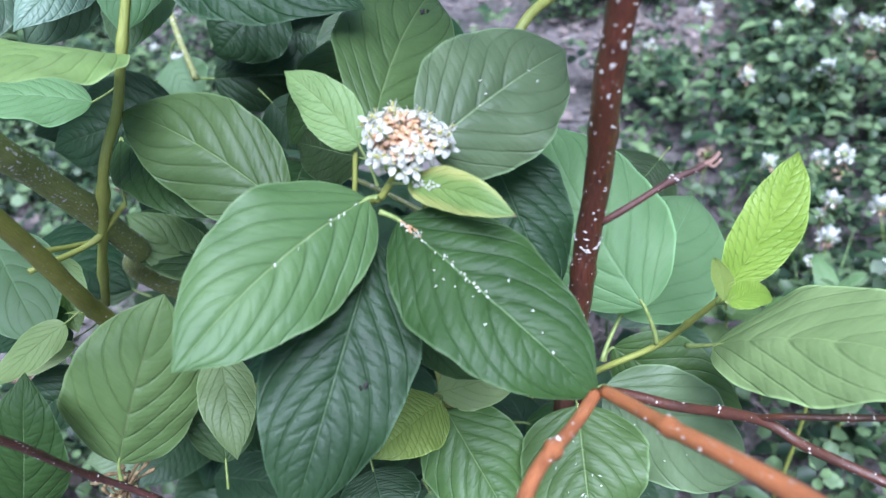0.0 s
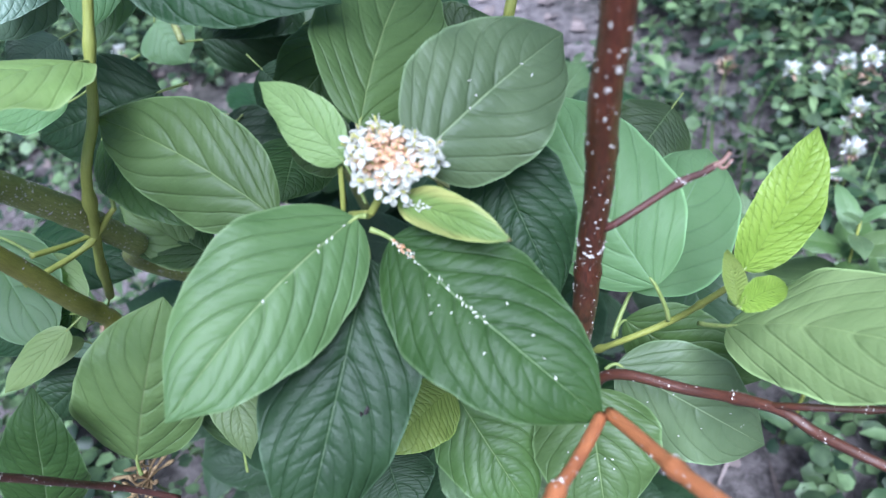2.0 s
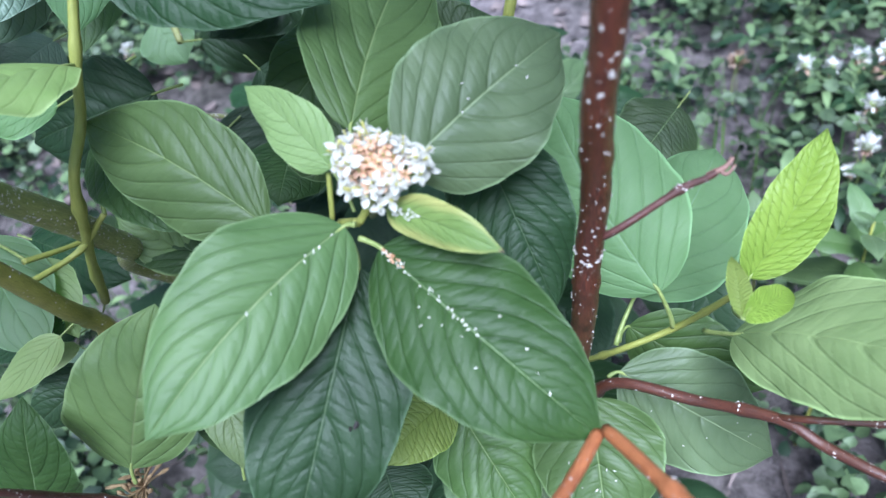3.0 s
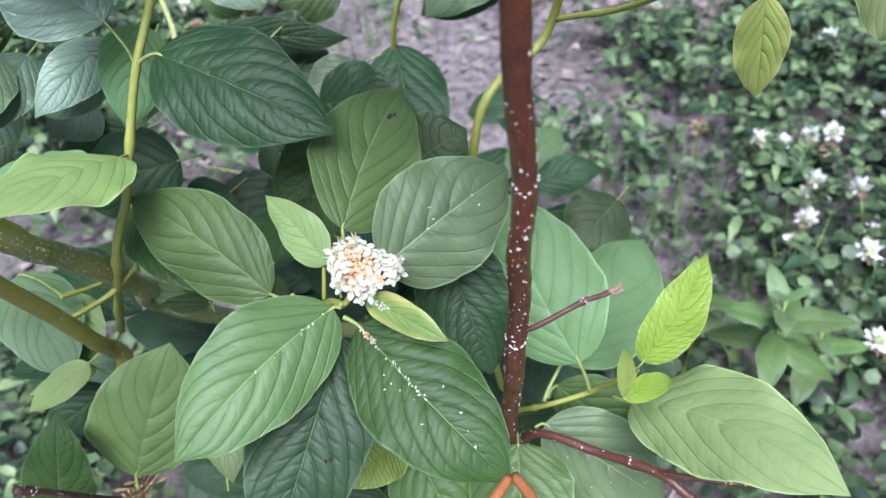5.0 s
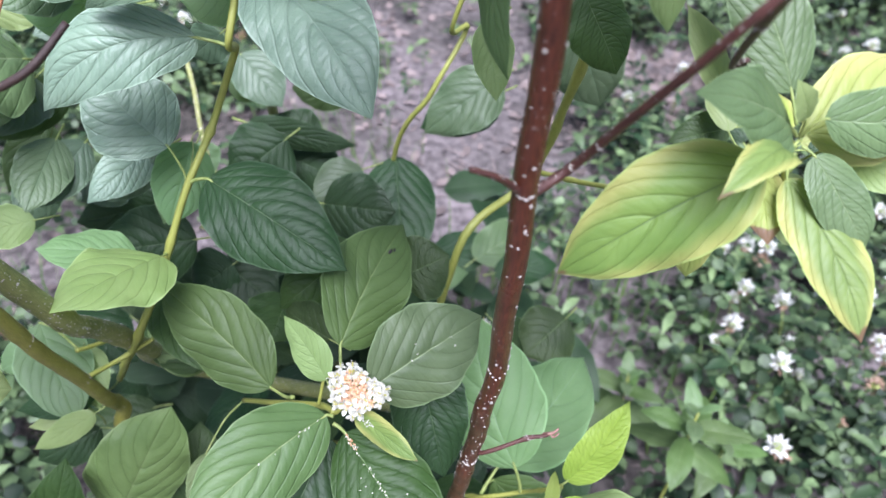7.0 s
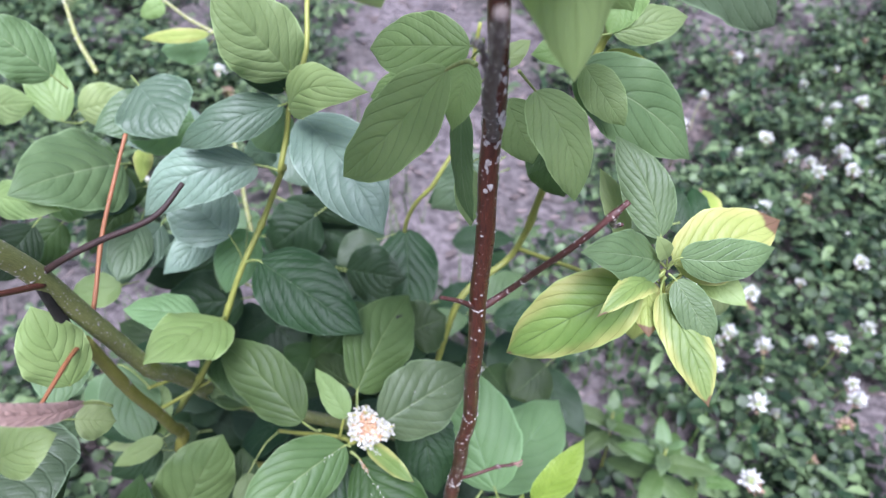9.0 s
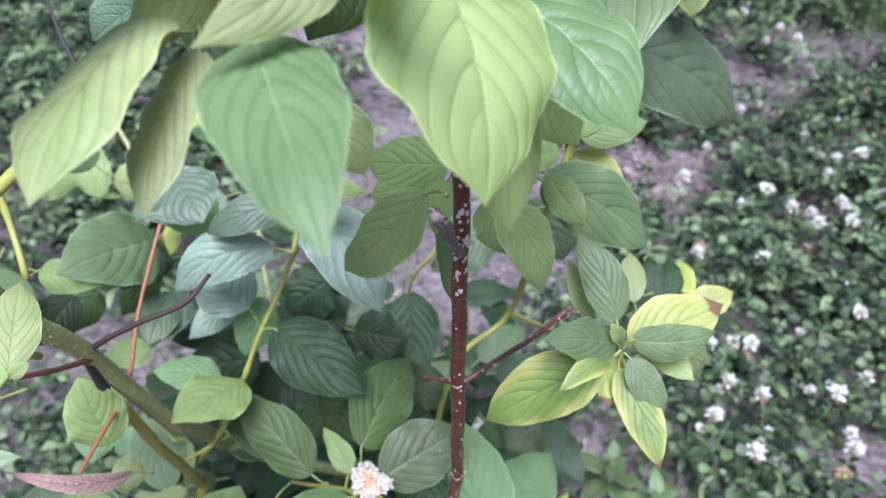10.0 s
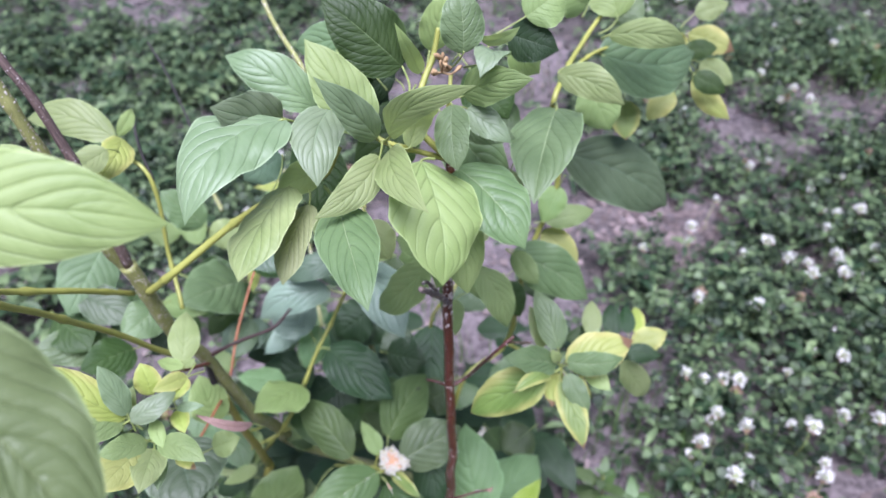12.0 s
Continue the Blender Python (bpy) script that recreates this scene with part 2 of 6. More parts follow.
BARK = {
    "redstem": bark_material("bark_dark_red", (0.026, 0.008, 0.006), (0.15, 0.042, 0.022), (0.42, 0.36, 0.33), 0.3, 0.27),
    "redtwig": bark_material("bark_red_twig", (0.07, 0.022, 0.016), (0.16, 0.05, 0.03), (0.45, 0.4, 0.38), 0.3),
    "redtwig2": bark_material("bark_red_shoot", (0.024, 0.009, 0.007), (0.115, 0.038, 0.021), (0.5, 0.45, 0.42), 0.5, 0.28),
    "orangetwig": bark_material("bark_tan_twig", (0.2, 0.07, 0.03), (0.36, 0.15, 0.06), (0.5, 0.45, 0.4), 0.25),
    "orangetwig2": bark_material("bark_orange_shoot", (0.15, 0.045, 0.018), (0.43, 0.16, 0.06), (0.55, 0.5, 0.46), 0.5, 0.28),
    "pinkbud": bark_material("bark_bud", (0.13, 0.06, 0.045), (0.3, 0.17, 0.13), (0.55, 0.5, 0.48), 0.9),
    "darktwig": bark_material("bark_dark_twig", (0.03, 0.012, 0.01), (0.12, 0.04, 0.03), (0.35, 0.3, 0.28), 0.4),
    "blacktwig": bark_material("bark_dead_black", (0.012, 0.01, 0.01), (0.035, 0.028, 0.026), (0.12, 0.11, 0.11), 0.25, 0.6),
    "duskytwig": bark_material("bark_dusky_twig", (0.014, 0.008, 0.007), (0.06, 0.028, 0.022), (0.3, 0.26, 0.24), 0.3, 0.5),
    "greystub": bark_material("bark_grey_stub", (0.075, 0.05, 0.045), (0.19, 0.15, 0.14), (0.55, 0.53, 0.52), 1.2, 0.7),
    "deadbranch": bark_material("bark_dead_brown", (0.04, 0.024, 0.02), (0.24, 0.17, 0.145), (0.42, 0.36, 0.34), 1.2, 0.7, 160.0, 2.0),
    "greenbranch": bark_material("bark_olive", (0.15, 0.16, 0.05), (0.31, 0.315, 0.11), (0.5, 0.46, 0.42), 1.0, 0.42),
    "olivebranch": bark_material("bark_yellow_olive", (0.17, 0.16, 0.03), (0.3, 0.28, 0.06), (0.55, 0.5, 0.46), 0.35, 0.4),
    "greentwig": bark_material("bark_yellow_green", (0.2, 0.22, 0.04), (0.34, 0.34, 0.08), (0.3, 0.2, 0.1), 0.15, 0.42),
}


def plain_material(name, low, high, scale, rough=0.6, sheer=0.0, islands=False, bump=0.0):
    g = Nodes(name)
    tc = g.node("ShaderNodeTexCoord")
    n = g.noise(tc.outputs["Object"], scale, 4.0)
    k = g.step(n, 0.3, 0.7)
    if islands:
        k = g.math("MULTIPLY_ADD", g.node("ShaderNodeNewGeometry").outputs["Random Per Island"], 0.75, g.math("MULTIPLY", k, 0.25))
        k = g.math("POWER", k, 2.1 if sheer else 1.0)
    colour = g.mix(k, low, high)
    g.put(g.bsdf.inputs["Base Color"], colour)
    g.bsdf.inputs["Roughness"].default_value = rough
    g.bsdf.inputs["Specular IOR Level"].default_value = 0.3
    if bump:
        g.put(g.bsdf.inputs["Normal"], g.bump(n, 0.6, bump))
    if sheer:
        glow = g.node("ShaderNodeBsdfTranslucent", {"Color": colour})
        g.tree.links.new(g.node("ShaderNodeMixShader", {0: sheer, 1: g.bsdf.outputs[0], 2: glow.outputs[0]}).outputs[0], g.out.inputs[0])
    return g.mat


PETIOLE = plain_material("leaf_stalk_green", (0.17, 0.22, 0.06), (0.27, 0.31, 0.1), 300.0, 0.45)
PETAL = plain_material("petal_white", (0.47, 0.45, 0.38), (0.7, 0.68, 0.6), 500.0, 0.6, 0.25)
PETAL_OLD = plain_material("petal_peach", (0.52, 0.27, 0.14), (0.75, 0.5, 0.34), 400.0, 0.6, 0.2)
STAMEN = plain_material("flower_heart", (0.45, 0.42, 0.1), (0.6, 0.55, 0.2), 600.0, 0.6)
CORK = plain_material("lenticel_cork", (0.38, 0.33, 0.3), (0.62, 0.57, 0.53), 700.0, 0.75)
DRY = plain_material("dry_husk", (0.16, 0.1, 0.05), (0.36, 0.25, 0.13), 260.0, 0.8, bump=0.0006)
# near-black low ends: shade between the low leaves is mixed into these greens
CLOVER = plain_material("clover_green_with_shade", (0.006, 0.016, 0.007), (0.16, 0.23, 0.1), 60.0, 0.5, 0.2, True)
WEED = plain_material("weed_green_with_shade", (0.014, 0.036, 0.014), (0.185, 0.255, 0.11), 30.0, 0.5, 0.2, True)
GRASS = plain_material("grass_green", (0.0425, 0.0935, 0.0213), (0.136, 0.204, 0.051), 30.0, 0.5, 0.2, True)
LITTER = plain_material("litter_brown", (0.06, 0.045, 0.041), (0.25, 0.195, 0.182), 40.0, 0.85, 0.0, True)
FLORET = plain_material("clover_floret_white", (0.66, 0.64, 0.6), (0.85, 0.85, 0.83), 200.0, 0.65, 0.15, True)
FLORET_OLD = plain_material("clover_floret_faded", (0.3, 0.19, 0.13), (0.6, 0.45, 0.36), 200.0, 0.7, 0.1, True)


def soil_material():
    g = Nodes("soil_and_litter")
    where = g.node("ShaderNodeTexCoord").outputs["Object"]
    patch, crumb, dust = g.noise(where, 2.2, 4.0), g.noise(where, 55.0, 6.0, 0.65), g.noise(where, 240.0, 3.0)
    soil = g.mix(g.step(crumb, 0.3, 0.7), (0.04, 0.031, 0.031), (0.2, 0.165, 0.166))
    soil = g.mix(g.math("MULTIPLY", g.step(dust, 0.5, 0.8), 0.5), soil, (0.36, 0.31, 0.315))
    # darker soil tone, mixed in by broad noise patches
    dark_soil = g.mix(g.step(crumb, 0.35, 0.65), (0.02, 0.017, 0.014), (0.075, 0.064, 0.056))
    g.put(g.bsdf.inputs["Base Color"], g.mix(g.step(patch, 0.4, 0.66), soil, dark_soil))
    g.bsdf.inputs["Roughness"].default_value = 0.95
    g.put(g.bsdf.inputs["Normal"], g.bump(g.math("ADD", crumb, g.math("MULTIPLY", dust, 0.4)), 0.8, 0.012))
    return g.mat


SOIL = soil_material()


# ---------------------------------------------------------------- mesh helpers
def mesh_object(name, verts, faces, mats, parent=None, label="", kind="", mat_index=None, uvs=None, smooth=True, at=None):
    me = bpy.data.meshes.new(name)
    me.from_pydata([tuple(v) for v in verts], [], faces)
    for m in mats:
        me.materials.append(m)
    if mat_index is not None:
        me.polygons.foreach_set("material_index", mat_index)
    if uvs is not None:
        layer = me.uv_layers.new(name="UVMap")
        loops = np.zeros(len(me.loops), int)
        me.loops.foreach_get("vertex_index", loops)
        layer.data.foreach_set("uv", np.asarray(uvs, float)[loops].ravel())
    me.polygons.foreach_set("use_smooth", [smooth] * len(me.polygons))
    me.update()
    ob = new(name, me)
    if at is not None:
        ob.location = at
    if parent:
        ob.parent = parent
    return tagged(ob, label=label, kind=kind)


def unit(v):
    v = np.asarray(v, float)
    return v / max(np.linalg.norm(v), 1e-9)


def spline(points, steps):
    """Smooth points through the given ones (Catmull-Rom)."""
    p = np.asarray(points, float)
    p = np.vstack([2 * p[0] - p[1], p, 2 * p[-1] - p[-2]])
    out = []
    for i in range(1, len(p) - 2):
        for t in np.linspace(0, 1, steps, endpoint=False):
            a, b, c, d = p[i - 1 : i + 3]
            out.append(0.5 * (2 * b + (c - a) * t + (2 * a - 5 * b + 4 * c - d) * t**2 + (3 * b - a - 3 * c + d) * t**3))
    out.append(p[-2])
    return np.array(out)


def tube(path, radii, sides=10):
    """Vertices, faces and uvs of a capped tube along a path."""
    n = len(path)
    tangents = np.gradient(path, axis=0)
    ref = unit(np.cross(tangents[0], (0.31, 0.77, 0.55)))
    verts, uvs, faces, run = [], [], [], 0.0
    for i in range(n):
        t = unit(tangents[i])
        ref = unit(ref - t * (ref @ t))
        other = np.cross(t, ref)
        run += np.linalg.norm(path[i] - path[i - 1]) if i else 0.0
        for k in range(sides):
            a = 2 * math.pi * k / sides
            verts.append(path[i] + radii[i] * (math.cos(a) * ref + math.sin(a) * other))
            uvs.append((k / sides, run * 10))
    for i in range(n - 1):
        for k in range(sides):
            a, b = i * sides + k, i * sides + (k + 1) % sides
            faces.append((a, b, b + sides, a + sides))
    for end, turn in ((0, -1), (n - 1, 1)):
        faces.append(tuple(end * sides + k for k in range(sides))[::turn])
    return verts, faces, uvs


# ---------------------------------------------------------------- ground
def ground_height(x, y):
    return 0.03 * noise.noise(Vector((x * 1.3, y * 1.3, 0.4))) + 0.012 * noise.noise(Vector((x * 6, y * 6, 2.0)))


def ground():
    """One sheet, fine near the shrub and coarse to the horizon."""
    line = [-400, -120, -40, -15, -7, -4] + [round(-2.6 + 0.06 * i, 3) for i in range(110)] + [5, 8, 16, 40, 120, 400]
    n = len(line)
    verts = [(x, y + 0.4, ground_height(x, y + 0.4) if abs(x) < 4.5 and abs(y) < 4.5 else 0.0) for y in line for x in line]
    faces = [(j * n + i, j * n + i + 1, j * n + n + i + 1, j * n + n + i) for j in range(n - 1) for i in range(n - 1)]
    return tagged(mesh_object("ground", verts, faces, [SOIL]), "bare greyish-pink soil with brown litter between clover", "ground", kind="structure")


ground()


def cover(x, y):
    """How thickly the low plants stand at a place, 0 to 1."""
    k = noise.noise(Vector((x * 1.7 + 3, y * 1.7, 0))) * 0.75 + noise.noise(Vector((x * 5, y * 5, 4))) * 0.7
    bias = 0.5 if x > 0.3 else 0.55 - 0.9 * min(1.0, (0.3 - x) / 0.35)
    if y > 1.5 and x > 0.1:
        bias -= 0.12 * min(1.0, y - 1.5)
    if x < -0.3:
        bias += 0.75 * min(1.0, (-0.3 - x) / 0.3)
    elif y > 1.9 and x < 0.3:
        bias += 0.6 * min(1.0, (y - 1.9) / 0.6)
    for cx, cy, reach in ((0.33, 1.48, 0.26), (0.66, 2.0, 0.2), (-0.2, 1.5, 0.3)):
        bias -= 0.9 * max(0.0, 1 - math.hypot(x - cx, y - cy) / reach)
    return max(0.0, min(1.0, bias + k))


def spread(x, y):
    """The low plants thin out away from the shrub, in a ragged line."""
    far = math.hypot(x - 0.1, y - 2.0) + 0.5 * noise.noise(Vector((x * 1.1, y * 1.1, 7.0)))
    return max(0.0, min(1.0, (3.3 - far) / 0.9)) * (1.0 if y > 0.1 else 0.45)


def clover_patch(seed, count):
    """Three-part clover leaves on short stalks."""
    rng = random.Random(seed)
    verts, faces = [], []
    made = 0
    while made < count:
        x, y = rng.uniform(-3.2, 3.4), rng.uniform(-1.2, 5.2)
        if rng.random() > cover(x, y) ** 1.3 * spread(x, y):
            continue
        made += 1
        z = ground_height(x, y) + rng.uniform(0.012, 0.115)
        size = rng.uniform(0.009, 0.022)
        tilt = Euler((rng.gauss(0, 0.35), rng.gauss(0, 0.35), rng.uniform(0, 6.28))).to_matrix()
        for k in range(3):
            a = k * 2.094 + rng.gauss(0, 0.12)
            o, w = Vector((math.cos(a), math.sin(a), 0)), Vector((-math.sin(a), math.cos(a), 0))
            lift = rng.uniform(0.05, 0.4)
            at = len(verts)
            shape = ((0.08, 0), (0.5, 0.42), (0.95, 0.44), (1.12, 0.0), (0.95, -0.44), (0.5, -0.42), (0.62, 0.0))
            for r, s in shape:
                v = o * (r * size) + w * (s * size) + Vector((0, 0, size * lift * abs(s) * 1.4 - size * 0.18 * r * r))
                verts.append(tilt @ v + Vector((x, y, z)))
            faces += [(at, at + 6, at + 1), (at + 1, at + 6, at + 3, at + 2), (at, at + 5, at + 6), (at + 6, at + 5, at + 4, at + 3)]
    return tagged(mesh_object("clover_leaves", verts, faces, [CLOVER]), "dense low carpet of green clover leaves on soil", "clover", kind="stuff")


clover_patch(3, 56000)


def weed_leaves(seed, count):
    """Broad pointed leaves of low weeds among the clover."""
    rng = random.Random(seed)
    verts, faces = [], []
    made = 0
    while made < count:
        x, y = rng.uniform(-3.4, 3.4), rng.uniform(-1.3, 5.2)
        if rng.random() > (cover(x, y) * 0.8 + 0.1) * spread(x, y):
            continue
        made += 1
        z = ground_height(x, y) + rng.uniform(0.02, 0.12)
        turn = rng.uniform(0, 6.28)
        for k in range(rng.randint(3, 6)):
            a = turn + k * 2.4
            long, wide = rng.uniform(0.02, 0.05) * (1.5 if x < -1.0 else 1.0), rng.uniform(0.28, 0.42)
            o, s = Vector((math.cos(a), math.sin(a), rng.uniform(-0.1, 0.7))).normalized(), Vector((-math.sin(a), math.cos(a), rng.gauss(0, 0.2)))
            at = len(verts)
            for u, half in ((0, 0), (0.3, 0.8), (0.6, 0.9), (1, 0)):
                for sgn in ((0,) if half == 0 else (-1, 0, 1)):
                    verts.append(Vector((x, y, z)) + o * (u * long) + s * (sgn * half * wide * long * 0.5) + Vector((0, 0, long * (0.25 * u - 0.5 * u * u) + abs(sgn) * long * 0.05)))
            faces += [(at, at + 2, at + 1), (at, at + 3, at + 2), (at + 1, at + 2, at + 5, at + 4), (at + 2, at + 3, at + 6, at + 5), (at + 4, at + 5, at + 7), (at + 5, at + 6, at + 7)]
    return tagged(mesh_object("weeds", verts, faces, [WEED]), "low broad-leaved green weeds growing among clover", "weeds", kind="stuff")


weed_leaves(8, 6000)


def grass_blades(seed, count):
    rng = random.Random(seed)
    verts, faces = [], []
    tufts = [(rng.uniform(-3.6, 3.6), rng.uniform(-1.6, 5.4)) for _ in range(260)] + [(1.25, 2.5), (1.35, 2.7), (1.1, 2.6), (1.5, 2.45)] * 8
    for _ in range(count):
        cx, cy = tufts[rng.randrange(len(tufts))]
        x, y = rng.gauss(cx, 0.07), rng.gauss(cy, 0.07)
        z, long, a = ground_height(x, y), rng.uniform(0.05, 0.16), rng.uniform(0, 6.28)
        lean, wide = rng.uniform(0.1, 0.7), rng.uniform(0.001, 0.0024)
        at = len(verts)
        for u in (0, 0.4, 0.75, 1):
            c = Vector((x + math.cos(a) * lean * long * u * u, y + math.sin(a) * lean * long * u * u, z + long * u * (1 - 0.3 * lean * u)))
            s = Vector((-math.sin(a), math.cos(a), 0)) * wide * (1 - u * 0.9)
            verts += [c - s, c + s]
        faces += [(at + i, at + i + 1, at + i + 3, at + i + 2) for i in (0, 2, 4)]
    return tagged(mesh_object("grass", verts, faces, [GRASS]), "thin tufts of green grass on the soil", "grass", kind="stuff")


grass_blades(5, 11000)


def litter(seed, count):
    """Dry leaf scraps, straw and chips lying on the soil."""
    rng = random.Random(seed)
    verts, faces = [], []
    for _ in range(count):
        x, y = rng.gauss(0.0, 1.7), rng.gauss(1.7, 1.4)
        if rng.random() < 0.06:
            x, y = rng.gauss(0.33, 0.14), rng.gauss(1.48, 0.13)
        z, a = ground_height(x, y) + rng.uniform(0.001, 0.008), rng.uniform(0, 6.28)
        long, wide = (rng.uniform(0.02, 0.06), rng.uniform(0.001, 0.002)) if rng.random() < 0.55 else (rng.uniform(0.008, 0.03), rng.uniform(0.004, 0.011))
        o, s = Vector((math.cos(a), math.sin(a), rng.gauss(0, 0.2))), Vector((-math.sin(a), math.cos(a), rng.gauss(0, 0.25)))
        at = len(verts)
        for u, h in ((-0.5, 0.4), (0.0, 1.0), (0.5, 0.3)):
            c = Vector((x, y, z)) + o * (u * long) + Vector((0, 0, rng.uniform(0, 0.004)))
            verts += [c - s * wide * h, c + s * wide * h]
        faces += [(at, at + 1, at + 3, at + 2), (at + 2, at + 3, at + 5, at + 4)]
    return tagged(mesh_object("leaf_litter", verts, faces, [LITTER], smooth=False), "dry brown leaf scraps and straw on the soil", "litter", kind="stuff")


litter(11, 11000)


# ---------------------------------------------------------------- clover heads
def clover_head(material, seed, radius):
    """A ragged head: fresh florets stand up, spent ones droop round a green heart."""
    rng = random.Random(seed)
    verts, faces, which = [], [], []
    for k in range(52):
        h = 1 - 1.8 * (k + 0.5) / 52
        a, r = k * 2.39996 + rng.gauss(0, 0.2), math.sqrt(max(0.0, 1 - h * h))
        spent = h < -0.45 + rng.gauss(0, 0.2)
        out = Vector((r * math.cos(a), r * math.sin(a), h))
        o = (out + Vector((rng.gauss(0, 0.2), rng.gauss(0, 0.2), -0.5 if spent else 0.45))).normalized()
        s = o.cross(Vector((0.2, 0.3, 1))).normalized()
        n = o.cross(s)
        long, w = radius * rng.uniform(0.38, 0.85), radius * rng.uniform(0.1, 0.2)
        base = out * radius * 0.36
        at = len(verts)
        for u, half in ((0, 0.5), (0.6, 1.0), (1.0, 0.35)):
            for sgn in (-1, 0, 1):
                verts.append(base + o * (u * long) + s * (sgn * half * w) + n * (w * 0.8 * (1 - abs(sgn))))
        faces += [(at + i * 3 + j, at + i * 3 + j + 1, at + i * 3 + j + 4, at + i * 3 + j + 3) for i in range(2) for j in range(2)]
        which += [1 if spent else 0] * 4
    at = len(verts)
    for i in range(5):
        for j in range(8):
            p, q = math.pi * i / 4, 2 * math.pi * j / 8
            verts.append(Vector((math.sin(p) * math.cos(q), math.sin(p) * math.sin(q), math.cos(p))) * radius * 0.48)
    core = [(at + i * 8 + j, at + i * 8 + 8 + j, at + i * 8 + 8 + (j + 1) % 8, at + i * 8 + (j + 1) % 8) for i in range(4) for j in range(8)]
    return verts, faces + core, which + [2] * len(core)


def clover_flower(name, label, material, seed, radius, height):
    root = new(name)
    verts, faces, which = clover_head(material, seed, radius)
    mesh_object("flower_head", [v + Vector((0, 0, height)) for v in verts], faces, [material, FLORET_OLD, PETIOLE], root, mat_index=which)
    path = spline([(0, 0, 0), (0.006, 0.002, height * 0.5), (0, 0, height)], 5)
    v, f, uv = tube(path, np.full(len(path), 0.0009), 6)
    mesh_object("stalk", v, f, [PETIOLE], root, uvs=uv)
    return tagged(root, label, "clover flower", "clover flowers in the ground cover")


HEADS = [(.71, 1.91), (.33, 1.7), (.44, 1.52), (.38, 1.35), (.7, 1.57), (.73, 1.56), (.73, 1.44), (.82, 1.76), (.72, 1.7), (.54, 1.71), (.62, 1.76), (.62, 2.31), (.67, 2.44), (.83, 1.5), (.7, 1.36), (.38, 1.09), (.65, 1.07), (.67, 1.02), (.57, .92), (.46, .93), (.41, .85), (.38, .85), (.41, .77), (.57, .84), (.54, .79), (.68, .85), (.37, .7), (.46, .72), (.58, .73), (.77, 1.31), (.73, 1.27), (.79, 1.36), (.65, 1.32), (.53, 1.16), (.39, 1.38), (.46, .91), (.41, .76), (.35, .69), (.44, .7), (.06, .81), (.65, 1.33), (.64, 1.25)]
rng = random.Random(21)
fresh_head = clover_flower("clover_flower", "round white clover flower on a thin stalk", FLORET, 1, 0.0116, 0.092)
faded_head = clover_flower("clover_flower", "faded brownish-pink clover flower on a thin stalk", FLORET_OLD, 2, 0.0112, 0.08)
spots = list(HEADS)
while len(spots) < 290:
    x, y = rng.uniform(-0.8, 2.0), rng.uniform(0.5, 3.3)
    if cover(x, y) > 0.35 and rng.random() < 0.5:
        spots.append((x, y))
for i, (x, y) in enumerate(spots):
    old = i >= len(HEADS) and i % 5 > 2
    m = pose(x, y, ground_height(x, y), rng.gauss(0, 9), rng.gauss(0, 9), rng.uniform(0, 360)) @ Matrix.Scale(rng.uniform(0.78, 1.35), 4)
    source = faded_head if old else fresh_head
    if i in (0, len(HEADS)):
        source.matrix_basis = m
    else:
        head = copy_thing(source, Matrix())
        head.matrix_basis = m

# ---------------------------------------------------------------- the dogwood
shrub = tagged(new("dogwood_shrub"), "red-stemmed dogwood shrub with veined green leaves and white flowers", "shrub")
BRANCH_POINTS = []


def twig(name, bark, r0, r1, points):
    """A shoot through the points, thickened at its joints, with corky flecks where the bark has them."""
    path = spline(points, 10)
    n = len(path)
    share = np.linspace(0, 1, n)
    rng = random.Random(len(BRANCH_POINTS) + 7)
    radii = r0 + (r1 - r0) * share
    run = np.r_[0, np.cumsum(np.linalg.norm(np.diff(path, axis=0), axis=1))]
    phase = 0.0
    radii = radii * (1 + 0.16 * np.exp(-((((run + phase) % 0.062) - 0.031) / 0.0022) ** 2)) * (1 + 0.03 * np.sin(run * 210 + phase * 100))
    if bark == "greystub":
        radii = radii * (1 + 0.22 * np.sin(run * 520 + phase * 300) + 0.14 * np.sin(run * 910))
    if bark in ("redtwig2", "orangetwig2", "darktwig", "greentwig"):
        radii = radii * (1 + 0.24 * np.exp(-((((run + phase) % 0.062) - 0.031) / 0.0016) ** 2))
    path = path + 0.0004 * np.stack([np.sin(run * 90 + 1), np.cos(run * 70), np.zeros(n)], 1)
    BRANCH_POINTS.extend((*p, r) for p, r in zip(path, radii))
    verts, faces, uvs = tube(path, radii, 12 if r0 > 0.003 else 8)
    label = TWIG_LABEL.get(bark, "")
    ob = mesh_object(TWIG_NAME.get(name, "twig"), verts, faces, [BARK[bark]], shrub, label, uvs=uvs)
    flecks = {"redstem": 760, "greenbranch": 1400, "olivebranch": 120, "deadbranch": 900, "greystub": 900, "redtwig2": 450, "orangetwig2": 300, "darktwig": 900}.get(bark, 0)
    count = int(flecks * run[-1])
    if count > 8:
        lenticels(ob, path, radii, count, rng, {"redstem": 0.00093, "greenbranch": 0.001}.get(bark, 0.0006))
    return ob


TWIG_NAME = {"main_stem": "main_stem", "left_branch": "branch", "second_branch": "branch", "far_stem": "branch", "flower_stalk": "flower_stalk", "dead_stub": "dead_stub", "twig_bud": "bud"}
